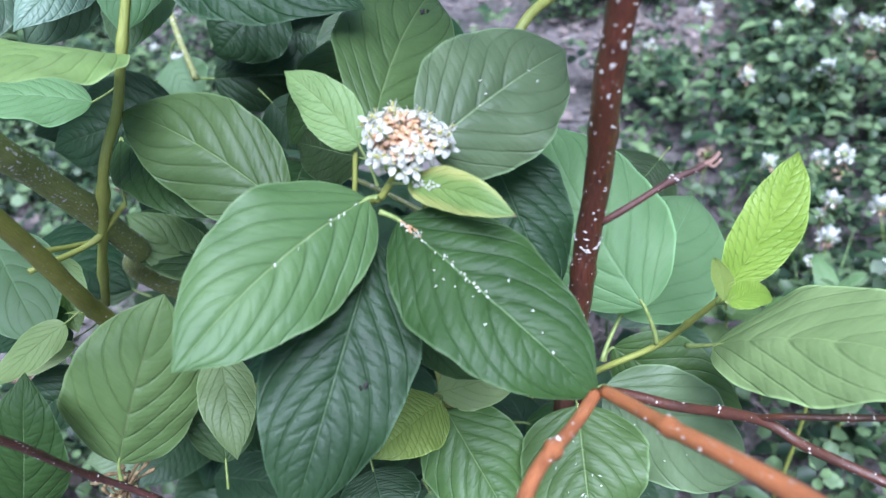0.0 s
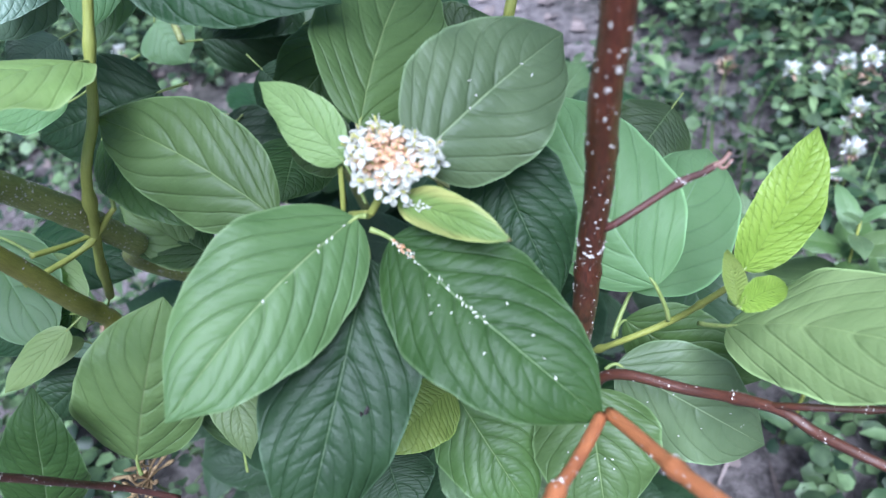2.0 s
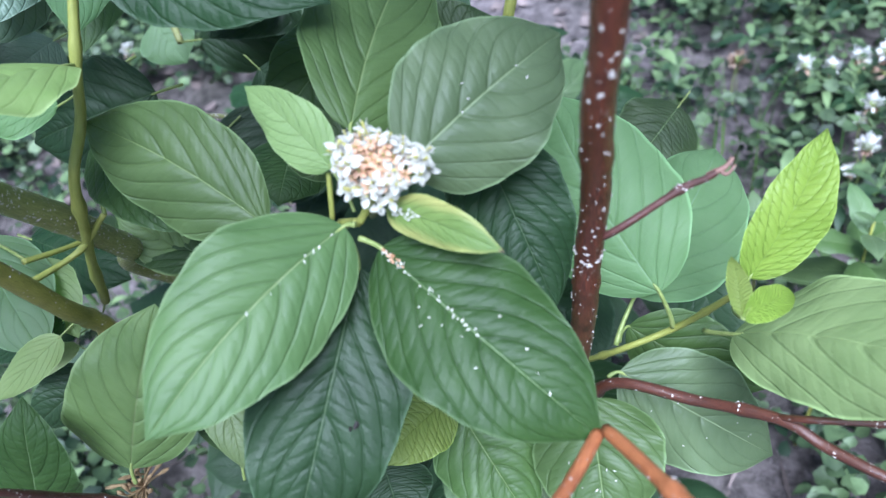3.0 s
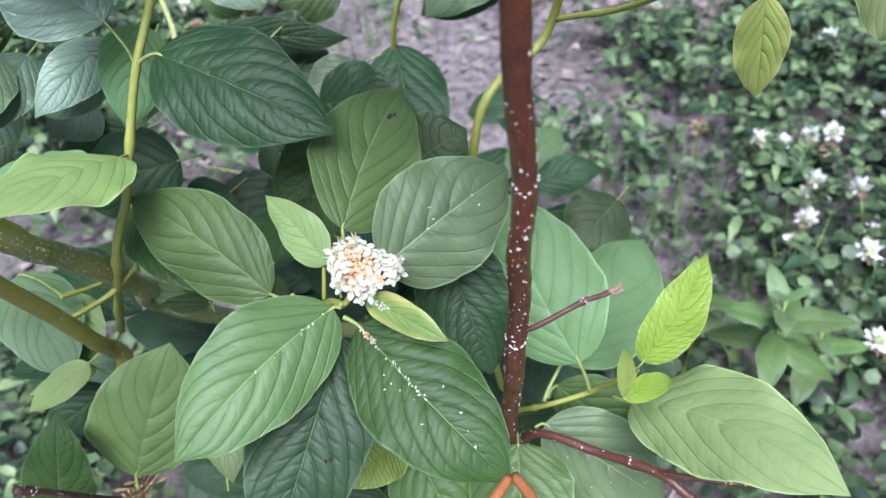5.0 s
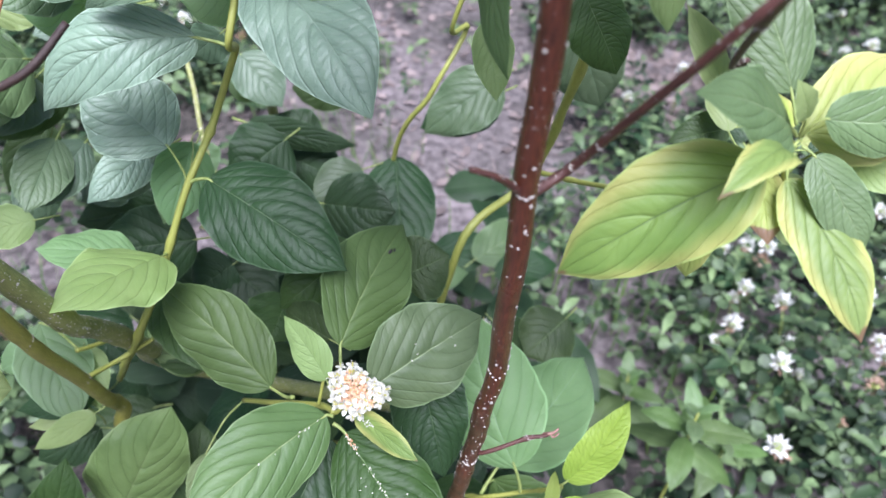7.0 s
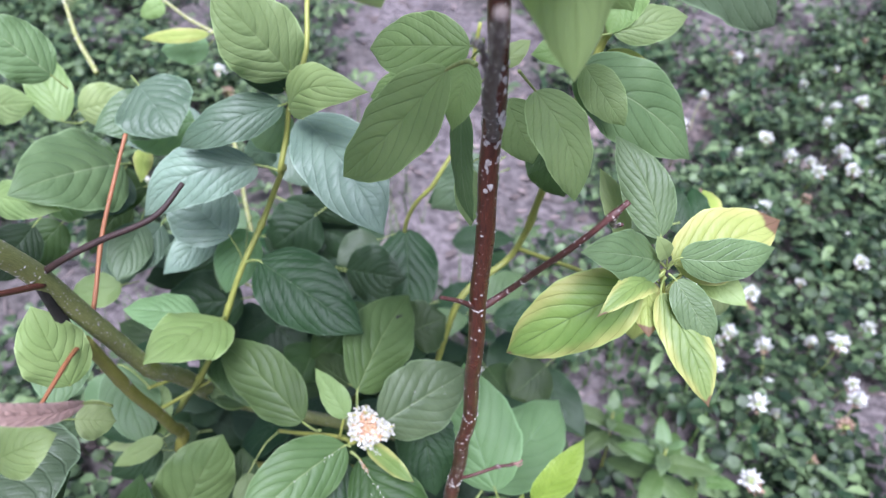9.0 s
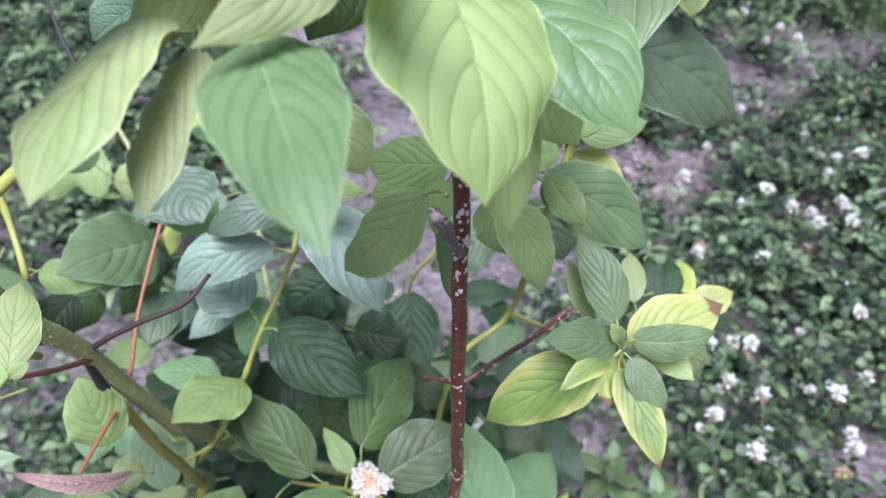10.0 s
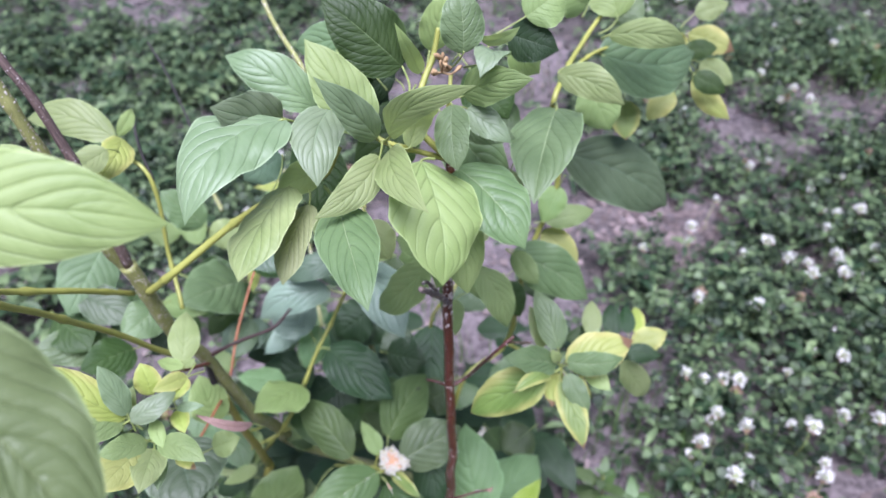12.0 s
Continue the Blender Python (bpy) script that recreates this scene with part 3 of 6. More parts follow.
TWIG_LABEL = {
    "redstem": "dark red-brown stem speckled with pale lenticels",
    "redtwig": "thin red-brown twig",
    "redtwig2": "glossy dark red twig with swollen joints",
    "orangetwig": "thin tan twig",
    "orangetwig2": "orange-red young twig with whitish joints",
    "pinkbud": "dry pinkish bud scales at a twig's end",
    "darktwig": "dark red twig with pale flecks",
    "blacktwig": "dead blackened twig",
    "duskytwig": "blackish red twig",
    "greystub": "short grey broken stub",
    "deadbranch": "dead brown branch with rough bark",
    "greenbranch": "olive-green branch flecked with grey cork",
    "olivebranch": "smooth olive-yellow branch with sparse pale lenticels",
    "greentwig": "smooth yellow-green twig",
}


def lenticels(parent, path, radii, count, rng, size):
    """Small raised corky spots over a shoot."""
    verts, faces = [], []
    tangents = np.gradient(path, axis=0)
    for _ in range(count):
        f = rng.uniform(0.02, 0.98) * (len(path) - 1)
        i = int(f)
        p = path[i] + (path[i + 1] - path[i]) * (f - i)
        t = unit(tangents[i])
        o = unit(np.cross(t, [rng.gauss(0, 1) for _ in range(3)]))
        s = np.cross(t, o)
        grow = 0.22 + 0.95 * rng.random() ** 2.6
        a, b = size * grow * rng.uniform(0.8, 1.5), size * grow * rng.uniform(0.45, 0.75)
        if rng.random() < 0.4:
            a, b = b, a
        c = p + o * radii[i] * 0.985
        at = len(verts)
        verts.append(c + o * size * 0.38)
        for k in range(6):
            q = 2 * math.pi * k / 6
            ring = a * math.cos(q) * rng.uniform(0.75, 1.1) * t + b * math.sin(q) * s
            verts.append(c + ring - o * 0.00012)
        faces += [(at, at + 1 + k, at + 1 + (k + 1) % 6) for k in range(6)]
    if parent.name == "main_stem":
        for _ in range(90):
            i = int(np.argmin(np.abs(path[:, 2] - rng.gauss(0.868, 0.011))))
            t = unit(tangents[i])
            o = unit(np.cross(t, [rng.gauss(0, 1) for _ in range(3)]))
            c, at = path[i] + t * rng.gauss(0, 0.002) + o * radii[i] * 1.0, len(verts)
            s, w = np.cross(t, o), rng.uniform(0.0006, 0.0016)
            verts.append(c + o * 0.0003)
            verts += [c + w * (math.cos(k * 1.0472) * t * 1.5 + math.sin(k * 1.0472) * s) * rng.uniform(0.6, 1.1) - o * 0.0002 for k in range(6)]
            faces += [(at, at + 1 + k, at + 1 + (k + 1) % 6) for k in range(6)]
    scars = np.where(np.diff(np.floor((np.r_[0, np.cumsum(np.linalg.norm(np.diff(path, axis=0), axis=1))] + 0.031) / 0.062)) > 0)[0] if size < 0.0008 else ()
    for i in scars:
        t = unit(tangents[i])
        for k in range(9):
            o = unit(np.cross(t, [rng.gauss(0, 1) for _ in range(3)]))
            s, at = np.cross(t, o), len(verts)
            c = path[i] + t * rng.gauss(0, 0.0004) + o * radii[i] * 1.08
            verts.append(c + o * 0.0002)
            verts += [c + 0.0006 * (0.5 * math.cos(q * 1.0472) * t + math.sin(q * 1.0472) * s) * rng.uniform(0.6, 1.2) - o * 0.0003 for q in range(6)]
            faces += [(at, at + 1 + q, at + 1 + (q + 1) % 6) for q in range(6)]
    for z in (0.5787, 0.6758, 0.776) if parent.name == "main_stem" else ():
        i = int(np.argmin(np.abs(path[:, 2] - z)))
        t, side = unit(tangents[i]), unit(np.cross(tangents[i], (0.0, 1.0, 0.3)))
        other = np.cross(t, side)
        for k in range(26):
            a = rng.uniform(0, 6.28)
            o = math.cos(a) * side + math.sin(a) * other
            s, at = np.cross(t, o), len(verts)
            c = path[i] + t * (z - path[i][2] + 0.0016 * math.cos(2 * a) + rng.gauss(0, 0.0003)) + o * radii[i] * 1.06
            verts.append(c + o * 0.0003)
            verts += [c + 0.0007 * (0.45 * math.cos(q * 1.0472) * t + math.sin(q * 1.0472) * s) * rng.uniform(0.6, 1.2) - o * 0.0004 for q in range(6)]
            faces += [(at, at + 1 + q, at + 1 + (q + 1) % 6) for q in range(6)]
    mesh_object("bark_speckle", verts, faces, [CORK], parent, "pale corky lenticels on the bark", "stuff")


twig("main_stem", "redstem", .0049, .0028, [(.03, .27, -.02), (.012, .235, .25), (.02, .212, .45), (.026, .203, .53), (.031, .197, .584), (.034, .186, .64), (.0365, .181, .675), (.037, .167, .775), (.037, .161, .869), (.036, .16, .925), (.0419, .1486, .9689), (.039, .1573, .9886)])
twig("side_twig", "darktwig", .0012, .0009, [(.031, .197, .584), (.0374, .1936, .5907), (.0557, .1991, .5987), (.0625, .1997, .6014), (.0654, .2001, .6029)])
twig("side_twig", "darktwig", .0016, .001, [(.037, .167, .772), (.0502, .1733, .7817), (.07, .15, .832), (.083, .153, .848)])
twig("side_twig", "darktwig", .0012, .0008, [(.037, .167, .772), (.03, .1597, .7837), (.0227, .1558, .7892)])
twig("side_twig", "darktwig", .0012, .0008, [(.0791, .1521, .8432), (.0875, .1984, .7987), (.0906, .1976, .8005)])
twig("dead_stub", "greystub", .0019, .0013, [(.037, .16, .862), (.037, .138, .888), (.038, .115, .91), (.04, .092, .932), (.0412, .083, .941)])
twig("dead_stub", "greystub", .0012, .0008, [(.0372, .13, .897), (.0352, .118, .915), (.0345, .11, .921)])
twig("upper_twig", "greentwig", .0022, .0014, [(.0414, .1491, .9776), (.0354, .1391, .9914), (.0247, .1405, 1.0043), (.0247, .1574, 1.0171), (.0276, .1674, 1.0287), (.0296, .1723, 1.0423)])
twig("upper_twig", "greentwig", .0016, .0012, [(.0414, .1491, .9776), (.0252, .1314, .9928), (.0126, .1241, 1.0004), (-.002, .1325, 1.0022), (-.0202, .1394, .9998)])
twig("upper_twig", "greentwig", .0016, .001, [(.0344, .1434, .9888), (.0406, .1461, 1.0098), (.0409, .1553, 1.026)])
twig("left_branch", "greenbranch", .0058, .0052, [(.04, .42, -.02), (.03, .42, .22), (-.1692, .2993, .4703), (-.1679, .2663, .5358), (-.1655, .2318, .5985), (-.1628, .21, .6365), (-.1654, .1705, .7521), (-.1645, .14, .8159), (-.1605, .1253, .8662), (-.1616, .1176, .8926)])
twig("left_branch", "deadbranch", .0034, .0018, [(-.1616, .1176, .8926), (-.1576, .1097, .9383), (-.1552, .0998, .9739), (-.1587, .0936, 1.0158), (-.1653, .088, 1.0432), (-.1695, .0865, 1.0587)])
twig("left_branch", "greenbranch", .004, .003, [(-.165, .1244, .8745), (-.1648, .1038, .9331), (-.1601, .0899, .9793), (-.1621, .0828, 1.0115), (-.1656, .0789, 1.04)])
twig("second_branch", "olivebranch", .0048, .0034, [(.05, .4, -.02), (0, .4, .2), (-.1639, .2456, .4595), (-.1752, .2332, .5227), (-.1694, .2193, .5553), (-.1659, .1936, .6343), (-.1638, .1772, .6982)])
twig("dead_joint", "blacktwig", .003, .003, [(-.1655, .1695, .748), (-.1672, .1735, .722), (-.165, .177, .696)])
twig("green_twig", "greentwig", .0026, .0019, [(-.1559, .1211, .8677), (-.1306, .1147, .8913), (-.1184, .1184, .902), (-.101, .1278, .9167), (-.0818, .134, .9316), (-.0522, .1276, .9562), (-.0347, .1211, .9694), (-.02, .1196, .9784), (-.0148, .1303, .9901)])
twig("green_twig", "greentwig", .002, .0018, [(-.1703, .1234, .8619), (-.1694, .0863, .8966), (-.1732, .0388, .936), (-.1467, -.0142, .9921)])
twig("green_twig", "greentwig", .002, .0018, [(-.1616, .1406, .7835), (-.1615, .0867, .8624), (-.1527, .043, .919), (-.142, .0114, .9576), (-.1291, -.0257, 1.0051)])
twig("dead_joint", "redtwig", .0016, .0013, [(-.1623, .1682, .7494), (-.164, .148, .7648), (-.1678, .1321, .7777)])
twig("green_twig", "greentwig", .0016, .0013, [(-.1575, .1499, .8262), (-.1716, .172, .8577), (-.1741, .1791, .9158), (-.1926, .1859, .9295), (-.1988, .1905, .9372)])
twig("black_stick", "blacktwig", .0013, .001, [(-.1849, .1939, .905), (-.2014, .2118, .9156), (-.2251, .2443, .9305)])
twig("black_stick", "blacktwig", .0011, .0009, [(-.181, .2612, .8577), (-.2127, .2969, .8787), (-.2634, .3552, .901), (-.2989, .3877, .9192)])
twig("dark_twig", "duskytwig", .0017, .0012, [(-.1654, .1705, .7521), (-.1518, .1743, .7616), (-.1342, .1817, .7699), (-.1119, .1906, .7791), (-.1013, .2035, .7897)])
twig("dark_twig", "orangetwig", .0013, .001, [(-.1661, .1932, .7034), (-.1671, .2201, .7272), (-.1655, .2491, .7543), (-.1638, .2641, .7668)])
twig("orange_twig", "orangetwig", .0013, .0009, [(-.1659, .1803, .6957), (-.16, .1618, .7061), (-.1587, .1414, .7065), (-.1599, .1184, .7044)])
twig("yellow_twig", "greentwig", .0022, .0014, [(-.1963, .263, .5019), (-.1499, .2417, .587), (-.1399, .2557, .6093), (-.1338, .2633, .6273), (-.1227, .2822, .6584), (-.1116, .3034, .6849), (-.0958, .3063, .721), (-.0889, .2844, .7376), (-.0856, .2947, .7551), (-.0827, .3009, .7757), (-.0767, .3158, .7976), (-.0785, .3348, .8177)])
twig("whorl_stalk", "greentwig", .0014, .0014, [(-.1028, .2404, .5321), (-.064, .2168, .5751), (-.0423, .2059, .5931), (-.0342, .1987, .6007)])
twig("flower_stalk", "greentwig", .0013, .001, [(-.0342, .1987, .6007), (-.0301, .1998, .606), (-.0273, .1983, .6115), (-.025, .1979, .6167)])
twig("leaf_stalk", "greentwig", .0008, .0008, [(-.0435, .2026, .5991), (-.0411, .208, .6126)])
twig("side_shoot", "greentwig", .0015, .0012, [(.0209, .2431, .4431), (.0416, .2283, .4765), (.0634, .2263, .492), (.0737, .2157, .518), (.0813, .211, .5345)])
twig("red_shoot", "redtwig2", .0024, .0017, [(.02, .212, .45), (.0365, .2064, .4873), (.0651, .1913, .495), (.0887, .1761, .5064), (.1, .1661, .5059), (.1114, .1556, .5078), (.1278, .1438, .5074)])
twig("red_shoot", "redtwig2", .0013, .0011, [(.0878, .1764, .5068), (.0948, .1712, .5143), (.1109, .1668, .5192), (.1306, .1627, .5237)])
twig("orange_shoot", "orangetwig2", .0019, .0026, [(.0285, .146, .5663), (.0408, .1236, .5815), (.0494, .1092, .5911), (.0597, .0917, .6), (.0627, .0832, .6051)])
twig("orange_shoot", "orangetwig2", .0019, .002, [(.0262, .1453, .5659), (.0182, .1292, .5733), (.0102, .1142, .5818), (.0051, .1015, .5864), (.0008, .0897, .5919)])
twig("low_twig", "darktwig", .0013, .0015, [(-.1403, .1646, .487), (-.1522, .1591, .5144), (-.1504, .1424, .5574), (-.1526, .1343, .5778)])
twig("low_joint", "greentwig", .0014, .0012, [(-.2025, .2494, .5487), (-.1969, .2626, .5399), (-.1911, .2765, .5319)])
twig("low_joint", "greentwig", .0014, .0012, [(-.1836, .2202, .5626), (-.1687, .2444, .5566), (-.1495, .248, .5721)])
twig("far_stem", "greenbranch", .004, .0036, [(-.12, .52, -.02), (-.1428, .4647, .5581), (-.164, .5326, .5841), (-.1851, .5953, .6191)])
twig("far_stem", "greenbranch", .0022, .0018, [(-.1913, .4358, .5317), (-.2179, .4925, .5555), (-.2401, .5374, .5803)])
twig("far_stem", "greenbranch", .0022, .0018, [(-.3172, .4688, .6696), (-.3532, .5089, .6871), (-.3863, .5547, .7102)])
twig("far_stem", "greenbranch", .0018, .0014, [(-.2263, .5152, .6915), (-.2616, .5391, .6921), (-.3153, .5779, .696)])
twig("far_stem", "greenbranch", .0018, .0014, [(-.0739, .2295, .9814), (-.1095, .2649, 1.0033), (-.131, .2928, 1.0117)])
twig("far_stem", "greenbranch", .0016, .0014, [(.0262, .3258, .4175), (-.0641, .369, .4743), (-.1394, .386, .502), (-.1943, .406, .501)])
twig("twig_under", "greentwig", .0016, .0012, [(-.0347, .2372, .4762), (-.0327, .2168, .4753), (-.0544, .2228, .4628), (-.1128, .2367, .4577)])
twig("upper_right", "greentwig", .003, .0016, [(.05, .33, -.02), (0, .34, .4), (.01, .345, .569), (.052, .385, .605), (.0716, .3259, .7672), (.0909, .3411, .8451), (.0871, .3313, .8988), (.0844, .2904, .946), (.0895, .3151, .9589), (.101, .3558, .9736), (.111, .379, .9832)])
twig("upper_right", "greentwig", .0014, .001, [(.0895, .3151, .9589), (.111, .3549, .9615), (.1409, .4117, .9503), (.1798, .4832, .9304), (.1917, .4698, .9104)])
twig("upper_right", "greentwig", .0018, .001, [(.052, .385, .605), (.091, .335, .64), (.1209, .2252, .7252), (.115, .2054, .7704)])
twig("mid_twig", "greentwig", .002, .0014, [(0, .44, -.02), (-.06, .46, .35), (-.046, .432, .565), (-.019, .428, .628), (-.0007, .451, .6631), (-.0073, .4284, .6738), (.0033, .4304, .718), (.0082, .4341, .7647)])
twig("upper_right", "greentwig", .0012, .0009, [(.1209, .2252, .7252), (.1484, .2856, .6948), (.1688, .3199, .6828)])
twig("twig_bud", "pinkbud", .0011, .0006, [(.0625, .1997, .6014), (.0647, .1999, .6027), (.067, .2003, .6036), (.0691, .2016, .6055)])
twig("twig_bud", "pinkbud", .0007, .0004, [(.0654, .2001, .6029), (.0671, .1987, .6025), (.0694, .1999, .6043)])


def blade_width(u, seed):
    """The half-width of a blade along its length: rounded base, broad middle, drawn-out tip; no two alike."""
    a, b = 0.6 + 0.05 * math.sin(7 * seed), 0.88 + 0.07 * math.sin(3 * seed + 1)
    top = (a / (a + b)) ** a * (b / (a + b)) ** b
    w = np.power(u, a) * np.power(1 - u, b) / top
    point = np.clip((u - 0.84) / 0.16, 0, 1)
    return w * (1 - 0.4 * point**1.4)


def drift(u, v, seed):
    """Where a point lies along the blade as its veins have it: no two blades are veined alike."""
    return u + 0.014 * np.sin(6 * u + 3 * v + 5 * seed) + 0.022 * math.sin(3 * seed) * np.tanh(6 * v) + 0.02 * math.sin(11 * seed) * np.abs(v)


def blade(base, tip, normal, width, bow, fold, sway, u, v, seed=0.0):
    """Points of a leaf's surface. bow: how far the midrib arches; fold: how far the halves rise; sway: sideways bend."""
    base, tip = np.asarray(base, float), np.asarray(tip, float)
    long = np.linalg.norm(tip - base)
    x = (tip - base) / long
    n = unit(np.asarray(normal, float) - x * (np.asarray(normal, float) @ x))
    y = np.cross(n, x)
    half = blade_width(u, seed) * width / 2 * (1 + 0.018 * np.sin(17 * u + 4 * seed + 2.2 * np.sign(v)) + 0.008 * np.sin(43 * u + seed * 9 + v))
    side = np.abs(v)
    arch = 4 * u * (1 - u)
    phase = (drift(u, v, seed) - VEIN_CURVE * side**VEIN_POWER) / VEIN_STEP
    groove = np.exp(-(((phase + 0.5) % 1.0 - 0.5) / 0.17) ** 2) * np.clip((4.3 - phase) / 0.7, 0, 1) * np.clip((phase + 1.6) / 0.4, 0, 1)
    quilt = (1 - groove) * np.sqrt(np.clip(arch, 0, 1)) * (1 - side**4)
    across = v * half * (1 - 0.18 * fold * side) + sway * long * arch
    up = bow * long * arch + fold * half * side - 0.16 * half * side**2
    up += 0.016 * width * quilt - 0.014 * width * np.exp(-((v / 0.045) ** 2)) * np.sqrt(np.clip(arch, 0, 1))
    up += 0.13 * half * side**2 * np.sin(u * 7 + seed + 1.6 * np.sign(v)) + 0.05 * half * side**3 * np.sin(u * 21 + 2 * seed + v)
    up -= (0.03 + 0.03 * math.sin(5 * seed)) * long * np.clip((u - 0.72) / 0.28, 0, 1) ** 2
    return base + (u * long)[..., None] * x + across[..., None] * y + up[..., None] * n


PLACED = []
SHOWN = {
    "light_yellow": "yellowish green leaf",
    "yellow": "green leaf with yellowed margins",
    "scorched": "yellowed leaf with a scorched brown tip",
    "bud": "young folded bright yellow-green leaf",
    "withered": "withered pinkish-brown curled leaf",
    "backlit_tint": "pale green leaf, backlight put into its colour",
    "dark": "dark green leaf with sunken veins, darkened further for shade",
    "pale": "pale grey-green leaf",
}


def leaf(tone, base, tip, normal, width, bow, fold, sway, root=None):
    """One leaf with its stalk, a part of the shrub."""
    base, tip = np.asarray(base, float), np.asarray(tip, float)
    PLACED.append((base, tip, normal, width, bow, fold, sway))
    long = np.linalg.norm(tip - base)
    seed = (base[0] * 91 + base[1] * 57 + tip[2] * 73) % 6.28
    fine = long > 0.045
    nu, nv = (62, 28) if fine else (30, 14)
    u = np.linspace(0, 1, nu + 1) ** 1.0
    v = np.linspace(-1, 1, nv + 1)
    uu, vv = np.meshgrid(u, v, indexing="ij")
    pts = blade(base, tip, normal, width, bow, fold, sway, uu, vv, seed) - base
    verts = list(pts.reshape(-1, 3))
    uvs = list(zip(drift(uu, vv, seed).ravel(), vv.ravel() * 0.5 + 0.5))
    row = nv + 1
    faces = [(i * row + j, (i + 1) * row + j, (i + 1) * row + j + 1, i * row + j + 1) for i in range(nu) for j in range(nv)]
    count = len(faces)
    if root is None:
        cloud = np.array(BRANCH_POINTS)[:, :3]
        gap = np.linalg.norm(cloud - base, axis=1)
        k = int(np.argmin(gap))
        root = cloud[k] if gap[k] < 0.035 else base - unit(tip - base) * 0.012 - np.asarray(normal) * 0.004
    root = np.asarray(root, float)
    start = blade(base, tip, normal, width, bow, fold, sway, np.array([0.0, 0.05]), np.array([0.0, 0.0]), seed) - base
    reach = np.linalg.norm(root - base)
    path = spline([root - base, (root - base) * 0.5 - unit(start[1] - start[0]) * reach * 0.12, start[0], start[1] - np.asarray(normal) * 0.0006], 4)
    thick = 0.0007 * min(1.3, max(0.6, long / 0.07))
    tv, tf, tuv = tube(path, np.linspace(thick * 1.3, thick * 0.7, len(path)), 6)
    at = len(verts)
    faces += [tuple(i + at for i in f) for f in tf]
    return mesh_object("leaf", verts + tv, faces, [LEAF[tone], PETIOLE], shrub, SHOWN.get(tone, ""), mat_index=[0] * count + [1] * len(tf), uvs=uvs + [(0, 0.5)] * len(tv), at=tuple(base))


# flower whorl
leaf("leafy", (-.0372, .1954, .6035), (-.085, .1371, .5947), (.42, -.46, .78), .0427, .05, .1, -.04, (-.0339, .1949, .604))
leaf("deep", (-.028, .1913, .5973), (.0277, .1441, .5658), (.15, -.42, .9), .0458, .08, .12, -.02, (-.0341, .1944, .5988))
leaf("dark", (-.0375, .1935, .5876), (-.064, .1228, .5409), (.27, -.6, .76), .0472, .06, .1, 0, (-.0387, .198, .593))
leaf("mid", (-.0182, .2078, .6116), (.0304, .251, .6198), (.42, -.6, .7), .0478, .05, .08, .02, (-.0303, .2009, .6057))
leaf("fresh", (-.0385, .2061, .6161), (-.0625, .2261, .6339), (-.15, -.75, .64), .0179, .04, .15, -.05, (-.0338, .198, .606))
leaf("yellow", (-.0239, .1956, .6078), (.0078, .1753, .6083), (-.4, -.61, .69), .0131, .08, .15, .05, (-.03, .1987, .6062))
leaf("sage", (-.0383, .2317, .608), (-.018, .307, .623), (.55, -.3, .78), .0481, .05, .1, .05, (-.0332, .2159, .5991))
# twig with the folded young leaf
leaf("backlit_tint", (.0579, .2314, .5096), (.0222, .3035, .5589), (-.19, -.62, .76), .0611, .06, -.06, .03, (.0627, .2265, .4924))
leaf("backlit_tint", (.0501, .2434, .4925), (.104, .3348, .4894), (.29, -.14, .95), .0593, .05, -.05, -.02, (.04, .2266, .4825))
leaf("bud", (.083, .2116, .5395), (.1103, .2406, .5762), (-.12, -.73, .67), .0243, .05, .55, -.03, (.0808, .2124, .5331))
leaf("bud", (.0702, .178, .5658), (.0743, .2061, .5591), (.18, .2, .96), .0073, .05, .3, 0, (.0808, .21, .5364))
leaf("bud", (.0705, .1779, .5656), (.0934, .1977, .5463), (.7, -.12, .71), .0106, .06, .3, .04, (.0808, .21, .5364))
leaf("fresh", (.0806, .2107, .5079), (.1425, .1437, .5586), (-.56, .1, .82), .0471, .06, .08, .05, (.0733, .2202, .4974))
leaf("sage", (.047, .2409, .4748), (.1035, .2187, .4474), (-.13, -.89, .44), .0409, .06, .08, 0, (.0422, .2333, .4744))
leaf("mid", (.0399, .2149, .4807), (.1013, .1947, .4363), (.26, -.69, .68), .0494, .05, .08, 0, (.0351, .2131, .48))
# beneath the whorl
leaf("sage", (.0269, .2013, .486), (.0283, .1572, .4579), (-.06, -.54, .84), .0523, .05, .06, 0, (.0262, .2102, .4811))
leaf("sage", (-.0282, .207, .4787), (-.0003, .1651, .4487), (.08, -.54, .84), .045, .05, .06, 0, (-.0334, .2198, .4713))
leaf("bud", (-.0289, .2052, .4884), (-.0533, .1740, .4967), (.4226, -.0929, .9016), 0.0288, 0.05, 0.1, 0, (-.0320, .2145, .4802))
leaf("light", (-.0319, .2153, .4812), (.0068, .2166, .4917), (-.18, -.65, .74), .0231, .05, .12, 0, (-.0339, .2175, .4764))
leaf("dark", (-.0602, .1869, .4684), (-.0529, .1649, .4571), (.17, -.4, .9), .0353, .03, .05, 0)
leaf("deep", (-.0361, .2002, .5412), (.0037, .1964, .5149), (.34, -.71, .62), .0233, .05, .05, 0)
leaf("deep", (-.1343, .2029, .4529), (-.1396, .2472, .4897), (.4, -.56, .73), .0346, .05, .05, 0)
leaf("dusky", (-.1678, .1856, .4815), (-.1377, .2257, .5413), (.36, -.85, .39), .0547, .06, -.04, .02, (-.1688, .1828, .4738))
leaf("deep", (-.2016, .1636, .4801), (-.1807, .1855, .5404), (.28, -.93, .24), .0344, .08, .12, -.03, (-.2117, .1613, .4638))
